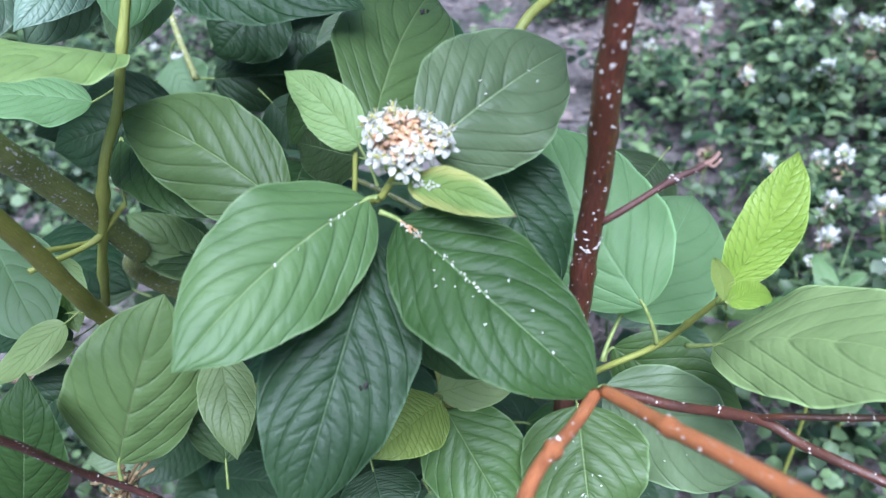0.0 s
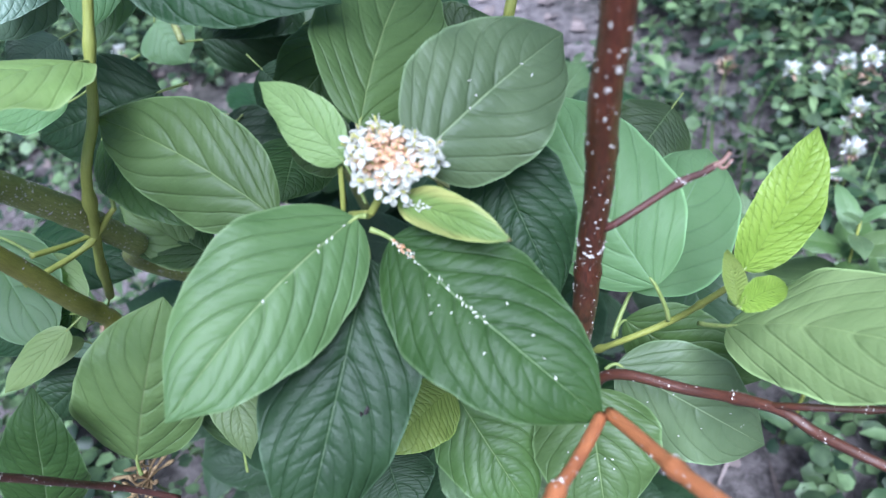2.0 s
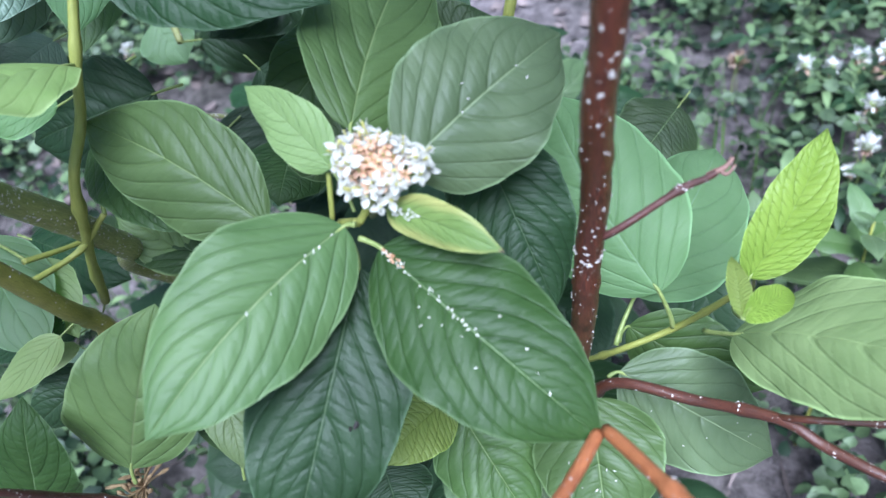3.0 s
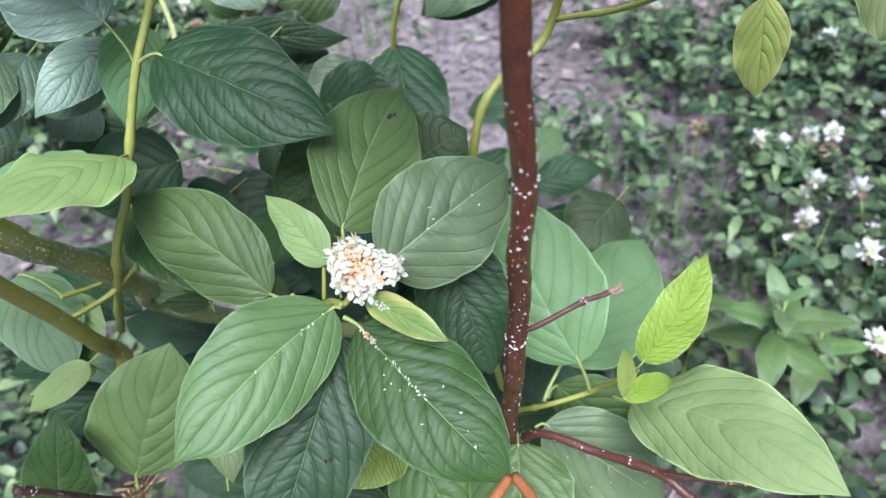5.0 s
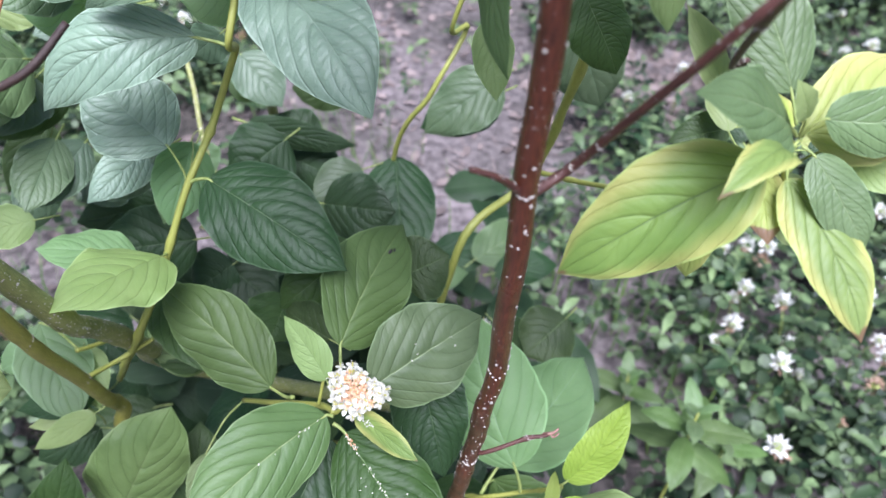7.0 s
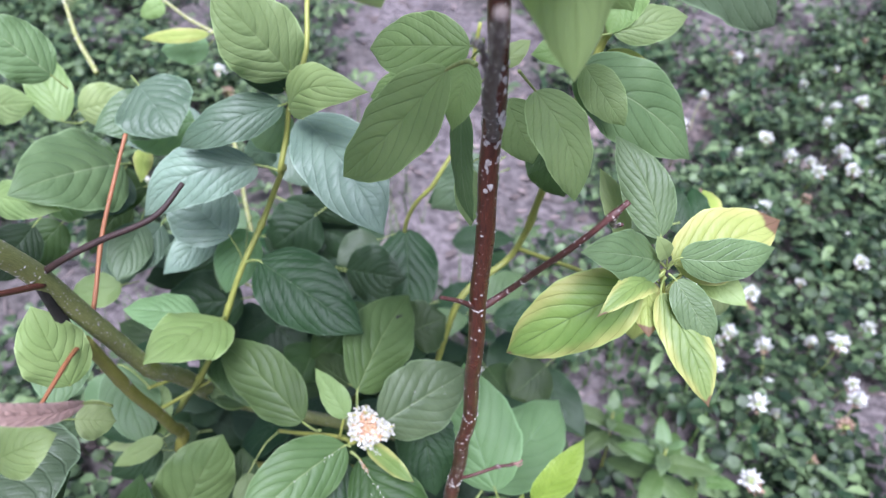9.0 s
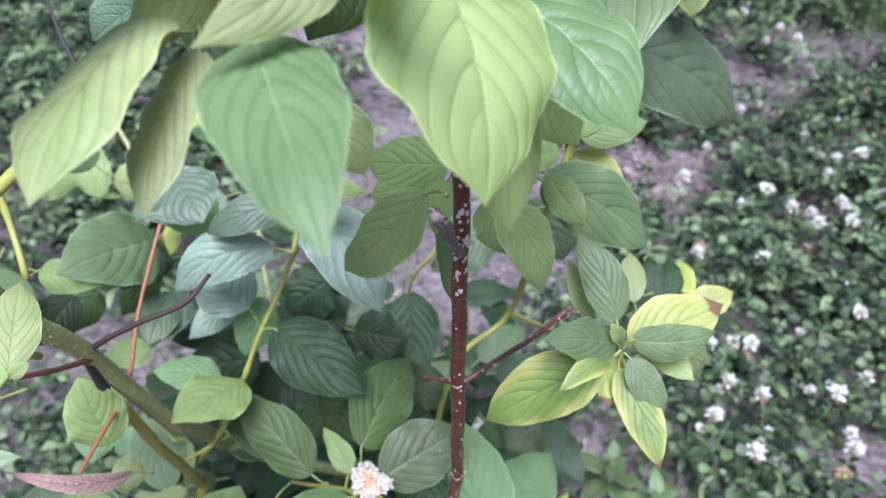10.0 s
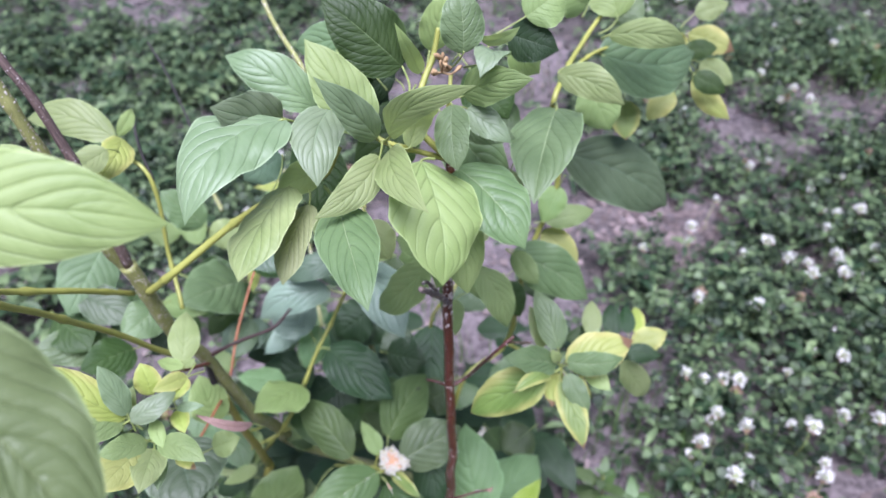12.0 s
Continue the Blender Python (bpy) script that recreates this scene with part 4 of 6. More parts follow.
leaf("light", (-.2023, .2396, .4989), (-.2417, .2278, .4917), (-.04, -.41, .91), .0138, .06, .1, 0, (-.1979, .2382, .4888))
leaf("dark", (-.2056, .2408, .4778), (-.2434, .2213, .4614), (.19, -.82, .54), .0305, .06, .1, 0)
leaf("dark", (-.2188, .2581, .4845), (-.2623, .2603, .4942), (.19, -.31, .93), .0212, .06, .1, 0)
leaf("pale", (-.2302, .2756, .4835), (-.2825, .2796, .4968), (.15, -.63, .76), .0416, .05, .06, 0, (-.2187, .2696, .4824))
leaf("fresh", (-.2085, .2636, .5353), (-.1915, .2336, .5133), (.21, -.5, .84), .0227, .05, .08, 0, (-.2059, .2611, .5397))
leaf("deep", (-.1398, .2703, .5163), (-.183, .2914, .5355), (.26, -.3, .92), .0349, .05, .08, 0, (-.1375, .2668, .5119))
leaf("deep", (-.0514, .2567, .5783), (-.0835, .277, .5764), (-.43, -.62, .65), .0278, .05, .05, 0)
leaf("dark", (-.0109, .2483, .5773), (.0112, .2363, .5598), (.03, -.8, .59), .0281, .05, .05, 0)
leaf("dark", (-.0016, .2449, .5895), (.0186, .2018, .5461), (.13, -.67, .73), .0407, .05, .05, 0)
leaf("dark", (-.0282, .289, .5659), (-.0032, .3472, .5616), (.52, -.16, .84), .0308, .05, .05, 0)
leaf("dusky", (-.1170, .2115, .5201), (-.1069, .1740, .4987), (.3302, -.3986, .8556), 0.0230, 0.06, 0.08, 0)
leaf("dusky", (-.1415, .2706, .5113), (-.1756, .2824, .5422), (.4494, -.5487, .7049), 0.0285, 0.06, 0.08, 0)
# left leaf pair and twig
leaf("sage", (-.0729, .219, .5838), (-.1401, .2548, .6113), (-.2, -.53, .81), .0412, .07, .06, -.05, (-.056, .2052, .5995))
leaf("light", (-.1326, .2564, .6316), (-.1562, .2007, .6498), (.17, .24, .96), .0465, .08, .1, .04, (-.1338, .2633, .6273))
leaf("backlit_tint", (-.1625, .2782, .6027), (-.2098, .2655, .6161), (.29, -.08, .95), .0335, .06, .08, 0, (-.1343, .2629, .6269))
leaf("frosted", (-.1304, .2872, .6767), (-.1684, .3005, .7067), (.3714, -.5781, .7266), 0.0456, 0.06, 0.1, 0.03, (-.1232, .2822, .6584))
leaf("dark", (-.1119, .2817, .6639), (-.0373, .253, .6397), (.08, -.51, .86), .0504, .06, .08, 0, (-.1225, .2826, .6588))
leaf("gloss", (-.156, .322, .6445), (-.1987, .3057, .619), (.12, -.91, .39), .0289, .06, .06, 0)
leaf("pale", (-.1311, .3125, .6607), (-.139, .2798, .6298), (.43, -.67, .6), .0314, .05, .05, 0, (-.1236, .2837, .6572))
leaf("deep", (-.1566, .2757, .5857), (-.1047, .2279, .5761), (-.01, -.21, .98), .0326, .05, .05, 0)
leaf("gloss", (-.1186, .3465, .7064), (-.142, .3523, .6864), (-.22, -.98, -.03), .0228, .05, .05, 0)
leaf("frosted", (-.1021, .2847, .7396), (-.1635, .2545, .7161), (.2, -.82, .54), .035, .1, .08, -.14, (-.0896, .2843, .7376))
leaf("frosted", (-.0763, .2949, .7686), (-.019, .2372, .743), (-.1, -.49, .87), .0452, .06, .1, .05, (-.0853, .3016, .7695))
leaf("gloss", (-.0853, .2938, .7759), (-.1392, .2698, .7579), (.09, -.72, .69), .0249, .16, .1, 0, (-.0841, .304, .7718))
leaf("light", (-.078, .2841, .7793), (-.0314, .2659, .8064), (-.48, -.83, .27), .0252, .14, .05, .15, (-.0849, .3028, .7707))
leaf("fresh", (-.0773, .2931, .7959), (-.1098, .2864, .8438), (.52, -.82, .24), .0425, .06, .08, 0, (-.0843, .3051, .773))
leaf("dark", (-.0847, .2995, .7817), (-.1171, .3015, .817), (.59, -.56, .58), .0256, .06, .08, 0, (-.0851, .3038, .7718))
leaf("pale", (-.0875, .3128, .7525), (-.1193, .3119, .7411), (-.13, -.89, .45), .0319, .05, .08, 0, (-.0883, .3087, .7628))
leaf("pale", (-.1671, .3435, .7224), (-.2149, .3312, .7158), (.15, -.84, .52), .0407, .06, .06, 0)
leaf("deep", (-.2322, .3674, .6398), (-.3036, .335, .6444), (.36, -.71, .6), .0424, .06, .06, 0)
leaf("fresh", (-.2735, .2705, .7037), (-.2233, .2638, .7047), (-.1, -.66, .74), .024, .06, .06, 0)
leaf("fresh", (-.3272, .4219, .651), (-.3612, .4597, .6949), (.41, -.51, .76), .0347, .06, .06, 0, (-.3173, .4421, .6418))
leaf("light", (-.3155, .4301, .6581), (-.2712, .4448, .6676), (.19, -.87, .46), .0361, .06, .06, 0, (-.3315, .44, .6414))
leaf("fresh", (-.3935, .42, .6577), (-.3387, .414, .6733), (-.21, -.88, .42), .0318, .06, .06, 0)
leaf("fresh", (-.2225, .2883, .6141), (-.2583, .2773, .6073), (.1, -.75, .66), .0249, .06, .06, 0)
leaf("pale", (-.2165, .227, .651), (-.2063, .177, .6265), (.49, -.3, .82), .0373, .06, .06, 0, (-.2188, .2333, .6434))
leaf("pale", (-.2329, .2662, .549), (-.1954, .2181, .5229), (.29, -.27, .92), .0416, .05, .05, 0)
leaf("deep", (-.1923, .137, .67), (-.1539, .1, .6554), (.26, -.1, .96), .0416, .06, .1, 0, (-.2015, .1457, .6658))
leaf("light", (-.1767, .1604, .6489), (-.1606, .1696, .6375), (.66, -.34, .66), .0226, .06, .1, 0, (-.1895, .1522, .6565))
leaf("dark", (-.289, .3076, .643), (-.3019, .2637, .6279), (.62, -.41, .66), .0354, .06, .06, 0)
leaf("gloss", (-.2371, .338, .6244), (-.2435, .3016, .5872), (.47, -.67, .58), .0297, .06, .06, 0)
leaf("deep", (-.2937, .3386, .6178), (-.3234, .3085, .5904), (.38, -.8, .46), .0345, .06, .06, 0)
leaf("light_yellow", (-.2337, .3794, .667), (-.2175, .3407, .6681), (.27, .14, .95), .014, .06, .1, 0)
leaf("light_yellow", (-.2267, .5058, .6962), (-.283, .4946, .692), (.14, -.89, .44), .0124, .06, .1, 0, (-.2263, .5152, .6915))
leaf("pale", (-.2344, .5165, .6794), (-.2752, .5069, .6748), (.16, -.88, .44), .0296, .06, .1, 0, (-.2263, .5152, .6915))
leaf("fresh", (-.288, .5535, .6961), (-.3076, .5417, .6863), (.35, -.87, .36), .0173, .06, .1, 0, (-.2827, .5526, .6944))
# by the red stem, above the side twig
leaf("fresh", (.0184, .1903, .8677), (-.0282, .2055, .8021), (-0.37, -0.81, 0.46), .0301, .06, .12, .04, (.0291, .175, .8789))
leaf("fresh", (.0217, .2305, .8554), (-.023, .2418, .844), (-0.24, -0.80, 0.55), .0277, .08, .08, 0, (.0278, .2147, .8671))
leaf("fresh", (.0232, .2176, .8562), (.0186, .2066, .8309), (-0.21, -0.72, 0.66), .0159, .08, .1, 0, (.0273, .2117, .864))
leaf("mid", (.0196, .2315, .8277), (.0279, .2124, .7777), (-0.55, -0.67, 0.50), .0138, .06, .1, 0, (.0258, .2174, .8412))
leaf("fresh", (.0119, .2557, .825), (-.0314, .2702, .8022), (-0.34, -0.73, 0.59), .0213, .06, .06, 0)
leaf("fresh", (.0492, .2166, .8468), (.0717, .2107, .7991), (0.35, -0.73, 0.59), .026, .1, .08, .06, (.0425, .2027, .8624))
leaf("fresh", (.0369, .2533, .8191), (.0532, .2431, .7919), (0.08, -0.76, 0.64), .0238, .06, .06, 0, (.0344, .2396, .8342))
leaf("light", (.0312, .2903, .8149), (.0448, .3011, .8244), (0.14, -0.63, 0.76), .0111, .06, .1, 0)
leaf("deep", (.0558, .3013, .7651), (.0739, .2903, .7368), (0.07, -0.76, 0.65), .0281, .06, .06, 0)
# right side cluster on the side twig
leaf("mid", (.1116, .2036, .7771), (.0757, .1745, .8049), (.72, -.3, .62), .0227, .06, .1, 0, (.1147, .2044, .7739))
leaf("yellow", (.1047, .1945, .7695), (.0508, .1765, .7338), (-.07, -.85, .53), .0351, .07, .1, -.04, (.1143, .2024, .7716))
leaf("yellow", (.1074, .1916, .7765), (.084, .1635, .7809), (.26, -.06, .96), .014, .22, .3, 0, (.1142, .2017, .7741))
leaf("mid", (.1197, .2003, .7707), (.1404, .1852, .7476), (.11, -.78, .61), .017, .05, .1, 0, (.1164, .2028, .7716))
leaf("yellow", (.1155, .2007, .7611), (.1403, .1638, .7324), (-.03, -.63, .78), .0213, .05, .05, .04, (.1162, .2041, .7683))
leaf("scorched", (.1192, .2097, .7712), (.1673, .237, .7812), (.18, -.6, .78), .0339, .06, .06, 0, (.1161, .2048, .7725))
leaf("mid", (.1188, .2025, .7818), (.1609, .2138, .7835), (.21, -.86, .46), .0207, .08, .1, -.05, (.116, .2047, .7739))
leaf("mid", (.1113, .2124, .7833), (.0867, .2436, .8129), (0, -.69, .72), .0225, .06, .06, -.05, (.1143, .2071, .7759))
leaf("light", (.0996, .2279, .767), (.0844, .2494, .79), (.34, -.56, .75), .0143, .06, .06, 0, (.1091, .2159, .7656))
leaf("light", (.1135, .2013, .7818), (.1062, .1997, .795), (.47, -.87, .16), .0084, .1, .2, 0, (.1152, .2045, .7739))
leaf("light_yellow", (.1337, .3087, .6531), (.1384, .3082, .6039), (-.1, -1, 0), .0226, .05, .08, 0, (.1225, .2382, .7389))
leaf("light", (.1402, .3297, .6871), (.1355, .3664, .7016), (-.09, -.38, .92), .0186, .06, .1, 0, (.1421, .3082, .6923))
leaf("dark", (.1623, .3633, .6575), (.1556, .4004, .6731), (-.13, -.4, .9), .0197, .06, .1, 0, (.1653, .3423, .6631))
leaf("dark", (.1766, .3702, .6619), (.1709, .4021, .6708), (-.19, -.29, .94), .0173, .06, .1, 0, (.1754, .3482, .6674))
leaf("light_yellow", (.1866, .3725, .6618), (.1822, .4112, .6625), (-.24, -.04, .97), .0163, .06, .1, 0, (.1835, .35, .6673))
leaf("light_yellow", (.1781, .3336, .6809), (.21, .3492, .6909), (.08, -.65, .76), .0248, .06, .06, 0, (.1684, .3215, .6849))
leaf("dark", (.1729, .3146, .6913), (.2041, .3192, .6878), (.18, -.7, .7), .0189, .06, .06, 0, (.1652, .3129, .6913))
leaf("light", (.1717, .3226, .6691), (.2048, .3388, .6068), (.49, -.87, .03), .0267, .06, .06, 0, (.1658, .3103, .688))
leaf("deep", (.1468, .3486, .6762), (.1151, .3378, .6721), (.14, -.68, .73), .0222, .06, .06, 0)
# upper right branches
leaf("mid", (.0447, .1501, .9731), (.0893, .1183, .9498), (.18, -.41, .9), .0429, .08, .08, .03, (.0414, .1491, .9776))
leaf("mid", (.0902, .2435, .9671), (.0877, .1551, .9555), (-.13, -.13, .98), .0464, .06, .34, 0, (.0844, .2904, .946))
leaf("teal", (.0947, .3685, .8617), (.1933, .4129, .7908), (.6, -.69, .41), .0614, .06, .08, .05, (.0871, .3313, .8988))
leaf("teal", (.1112, .3585, .9578), (.1906, .4363, .9339), (.68, -.54, .49), .0531, .06, .1, -.1, (.1067, .3588, .9595))
leaf("light", (.0853, .3046, .9633), (.1345, .3014, .945), (.03, -.97, .25), .0252, .1, .1, .1, (.0889, .3176, .9622))
leaf("light", (.1168, .339, .9806), (.1749, .3674, .9665), (.45, -.89, .05), .0224, .1, .1, .1, (.112, .3457, .9741))
leaf("scorched", (.1863, .4847, .9304), (.2286, .4841, .9174), (.08, -.95, .31), .0244, .08, .1, .05, (.1798, .4832, .9304))
leaf("yellow", (.137, .3978, .9019), (.1429, .378, .8756), (-.07, -.8, .59), .0258, .05, .1, 0, (.1362, .4016, .9068))
leaf("light_yellow", (.1793, .4508, .8905), (.1605, .4297, .8698), (.1, -.74, .66), .0234, .05, .1, 0, (.181, .4544, .8945))
leaf("light_yellow", (.1977, .4663, .9044), (.2329, .4464, .8694), (-.12, -.91, .4), .0214, .08, .1, -.1, (.1907, .4696, .9104))
leaf("deep", (.1937, .444, .9102), (.2233, .4405, .8973), (.04, -.94, .34), .0197, .08, .1, 0, (.1899, .4581, .9126))
leaf("light", (.2019, .4818, .9061), (.2339, .4761, .8897), (0, -.94, .33), .0227, .08, .1, 0, (.1916, .4704, .9112))
leaf("deep", (.1823, .4545, .9266), (.2108, .4627, .9283), (.23, -.88, .42), .0178, .08, .1, 0, (.1802, .467, .9264))
leaf("mid", (.1208, .3958, .9688), (.1402, .4116, .9828), (.25, -.79, .56), .0268, .08, .1, 0, (.1131, .3699, .9713))
leaf("light", (.1898, .4968, .9444), (.2182, .5098, .9522), (.26, -.85, .46), .0204, .08, .1, 0, (.1792, .4863, .9344))
leaf("light", (.122, .3687, .9835), (.1066, .3893, 1.0135), (-.1, -.84, .53), .0382, .08, .1, 0, (.1093, .3577, .9735))
leaf("fresh", (.0998, .3181, 1.0081), (.0773, .2996, 1.0241), (.64, -.77, .02), .0264, .08, .1, 0, (.0971, .3125, 1.0021))
leaf("mid", (.0656, .2594, .8321), (.1309, .2739, .7825), (.54, -.67, .51), .0403, .06, .08, .05, (.0609, .2605, .8349))
leaf("fresh", (.0693, .253, .8393), (.0896, .2412, .8189), (-.14, -.91, .38), .0184, .08, .08, 0, (.0639, .2531, .841))
leaf("light_yellow", (.0832, .3322, .8039), (.1178, .3223, .7816), (.12, -.83, .55), .0257, .08, .08, 0, (.0764, .3233, .811))
leaf("fresh", (.0856, .3211, .8218), (.1249, .3446, .8234), (.38, -.67, .64), .0202, .1, .1, 0, (.0764, .3181, .8208))
leaf("fresh", (.0932, .3417, .8451), (.0834, .3197, .8207), (.08, -.76, .65), .0239, .08, .1, 0, (.0969, .3399, .858))
leaf("light", (.0496, .229, .88), (.0413, .2385, .8942), (.12, -.79, .6), .0144, .08, .1, 0, (.0511, .2337, .8693))
leaf("fresh", (.0741, .2966, .8271), (.0455, .287, .8237), (.18, -.77, .61), .0185, .08, .1, 0, (.0751, .308, .8248))
# top of the shrub
leaf("light", (.0321, .1222, .9924), (.0543, .0795, .9493), (.58, -.41, .7), .0506, .07, .08, .03, (.0384, .1268, .9915))
leaf("light", (.0433, .1453, .9562), (.0584, .122, .9068), (.44, -.75, .49), .0282, .05, .08, 0, (.0404, .1507, .9637))
leaf("light", (.0178, .1186, 1.0002), (.0499, .0655, 1.0027), (-.48, -.25, .84), .0193, .1, .12, -.06, (.0131, .1227, 1.0018))
leaf("light", (.0148, .1088, 1.0003), (-.0047, .0675, .9887), (.66, -.47, .59), .0181, .08, .14, .06, (.012, .1221, 1.0014))
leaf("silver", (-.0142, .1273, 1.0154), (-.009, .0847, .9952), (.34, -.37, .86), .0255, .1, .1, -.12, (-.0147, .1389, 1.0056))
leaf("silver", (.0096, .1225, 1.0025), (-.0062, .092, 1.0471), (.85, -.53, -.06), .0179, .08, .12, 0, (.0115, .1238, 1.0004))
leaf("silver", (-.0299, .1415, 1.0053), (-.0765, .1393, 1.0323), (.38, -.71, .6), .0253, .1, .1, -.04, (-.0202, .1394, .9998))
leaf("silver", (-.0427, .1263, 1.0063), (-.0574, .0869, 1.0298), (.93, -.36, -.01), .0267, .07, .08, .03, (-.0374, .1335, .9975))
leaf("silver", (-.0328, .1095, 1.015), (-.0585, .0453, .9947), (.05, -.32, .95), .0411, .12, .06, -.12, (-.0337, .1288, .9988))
leaf("olive", (-.0364, .1094, .9755), (-.0425, .0516, .9574), (-.33, -.25, .91), .0381, .08, .06, .02, (-.0364, .1156, .9751))
leaf("olive", (-.0247, .1061, .9679), (-.0282, .0689, .9423), (-.42, -.49, .77), .0253, .08, .06, 0, (-.0287, .1155, .9727))
leaf("mid", (-.0036, .0935, .9786), (.0311, .0313, .9723), (-.08, -.14, .99), .0299, .07, .08, 0, (-.0182, .1136, .9754))
leaf("light", (-.0241, .1223, .9797), (-.0426, .107, .9743), (.43, -.72, .55), .0179, .08, .08, 0, (-.0207, .1211, .9773))
leaf("gloss", (-.0647, .1621, .9599), (-.0903, .1551, .9426), (.06, -.95, .3), .0206, .08, .08, 0)
leaf("light", (-.0053, .1427, .9348), (.0091, .1313, .9165), (.24, -.73, .64), .0199, .08, .08, 0)
leaf("light", (.0183, .116, 1.0081), (.066, .0878, 1.0532), (-.31, -.92, -.24), .0153, .1, .12, .12, (.0132, .1224, 1.0014))
leaf("light", (.0261, .1232, .9986), (.0424, .121, 1.0236), (.44, -.82, -.36), .0145, -.2, .2, 0, (.0191, .1219, .9991))
leaf("mid", (.044, .1413, 1.0158), (.0525, .1133, .9949), (-.24, -.63, .74), .0204, .1, .1, 0, (.04, .1459, 1.0146))
leaf("fresh", (.0469, .1587, 1.0123), (.084, .1414, 1.0335), (-.43, -.9, .03), .0208, .1, .1, .08, (.0393, .156, 1.0112))
leaf("mid", (.0419, .1812, .985), (.0733, .1733, .9821), (-.16, -.83, .53), .0198, .08, .08, 0, (.0369, .1739, .9935))
leaf("deep", (.0143, .1562, 1.0267), (-.0244, .1496, 1.0622), (.5, -.77, .4), .0362, .08, .1, 0, (.0224, .1399, 1.0204))
leaf("pale", (-.0282, .2167, 1.017), (-.075, .2202, 1.0025), (-.15, -.95, .26), .0243, .08, .1, 0, (-.0038, .204, 1.0103))
leaf("dark", (-.002, .196, .9999), (-.0319, .1933, 1.0053), (.16, -.88, .45), .0332, .08, .1, 0, (.0064, .1843, .9991))
leaf("light", (.0194, .1743, 1.0153), (.0137, .1496, 1.0511), (.57, -.72, -.4), .0094, .08, .2, 0, (.0237, .1638, 1.0172))
leaf("mid", (.048, .1487, 1.04), (.0431, .1575, 1.0685), (.52, -.79, .33), .0248, .1, .12, 0, (.0367, .161, 1.0261))
leaf("silver", (.063, .161, 1.0347), (.0592, .1347, 1.0356), (.1, .02, .99), .0192, .25, .3, 0, (.0452, .1629, 1.0261))
leaf("light", (.0518, .1737, 1.0375), (.0722, .1722, 1.0459), (.08, -.92, -.37), .0091, .15, .3, 0, (.0391, .1634, 1.0284))
leaf("dark", (.0591, .2269, 1.0204), (.0895, .2276, 1.0124), (.12, -.92, .37), .0265, .08, .1, 0, (.0491, .2085, 1.0167))
leaf("light", (.058, .2509, 1.0018), (.0774, .2452, .9891), (.03, -.89, .45), .0213, .08, .1, 0)
leaf("deep", (.0594, .2403, .9721), (.057, .2146, .9572), (.19, -.51, .84), .0215, .08, .1, 0)
leaf("fresh", (.0686, .2253, 1.0319), (.0885, .2402, 1.0445), (.3, -.82, .49), .0291, .08, .1, 0, (.0482, .2124, 1.0218))
leaf("light", (.0222, .1828, 1.025), (.0311, .1857, 1.0584), (.14, -.99, .05), .018, .08, .1, 0, (.0247, .1659, 1.0196))
# leaves over the left branch
leaf("light", (-.1997, .1886, .9399), (-.2648, .1856, .9502), (.15, -.68, .72), .0258, .08, .1, -.1, (-.1976, .1908, .9371))
leaf("light", (-.2008, .1925, .9402), (-.2002, .2155, .9491), (.88, -.19, .44), .0108, .06, .2, 0, (-.1996, .1908, .9378))
leaf("light_yellow", (-.1979, .192, .9387), (-.1916, .1473, .93), (.64, -.06, .77), .0217, .14, .1, .05, (-.1988, .1905, .9372))
leaf("light", (-.1805, .1554, .953), (-.2025, .1402, .9406), (.39, -.85, .36), .0177, .08, .1, 0, (-.1796, .1634, .9464))
leaf("light", (-.191, .11, .9647), (-.2239, .1086, .9725), (.19, -.73, .66), .0194, .08, .1, 0)
leaf("light", (-.1244, .0941, .8366), (-.1363, .1276, .8491), (.38, -.21, .9), .0202, .05, .08, 0, (-.1241, .0928, .8348))
leaf("light", (-.1205, .0897, .838), (-.1429, .0939, .8335), (-.26, -.58, .77), .0088, .06, .2, 0, (-.1227, .0915, .8328))
leaf("light", (-.1205, .0897, .838), (-.1141, .0946, .8422), (.24, -.79, .56), .0058, .06, .2, 0, (-.1227, .0915, .8328))
# pale young cluster before the left branch
leaf("light_yellow", (-.1098, .0226, .8711), (-.1444, .0178, .9089), (.7138, -.3460, .6089), 0.0225, 0.07, 0.08, 0.05)
leaf("silver", (-.1076, .0222, .8748), (-.1203, .0282, .9042), (.7976, -.4241, .4290), 0.0138, 0.06, 0.08, 0)
leaf("fresh", (-.1105, .0217, .8696), (-.1364, -.0014, .8886), (.6789, -.1720, .7138), 0.0224, 0.08, 0.08, 0)
leaf("light", (-.1118, .0230, .8658), (-.1361, -.0047, .8763), (.5129, -.1294, .8486), 0.0096, 0.06, 0.08, 0)
leaf("silver", (-.1074, .0214, .8712), (-.0883, .0403, .8786), (.2478, -.5586, .7916), 0.0131, 0.1, 0.08, -0.05)
leaf("light", (-.1147, .0266, .8661), (-.1133, .0385, .8788), (.4302, -.6829, .5904), 0.0083, 0.06, 0.08, 0)
leaf("light_yellow", (-.1058, .0419, .8696), (-.1126, .0483, .8870), (.6405, -.6051, .4728), 0.0146, 0.1, 0.08, 0)
leaf("light_yellow", (-.0922, .0572, .8710), (-.1035, .0398, .8750), (.5676, -.1830, .8027), 0.0111, 0.06, 0.35, 0)
leaf("light_yellow", (-.0926, .0567, .8710), (-.0932, .0409, .8684), (.4087, -.1634, .8979), 0.0100, 0.06, 0.3, 0)
leaf("silver", (-.0945, .0430, .8595), (-.0790, .0475, .8608), (.0741, -.5056, .8596), 0.0064, 0.06, 0.2, 0)
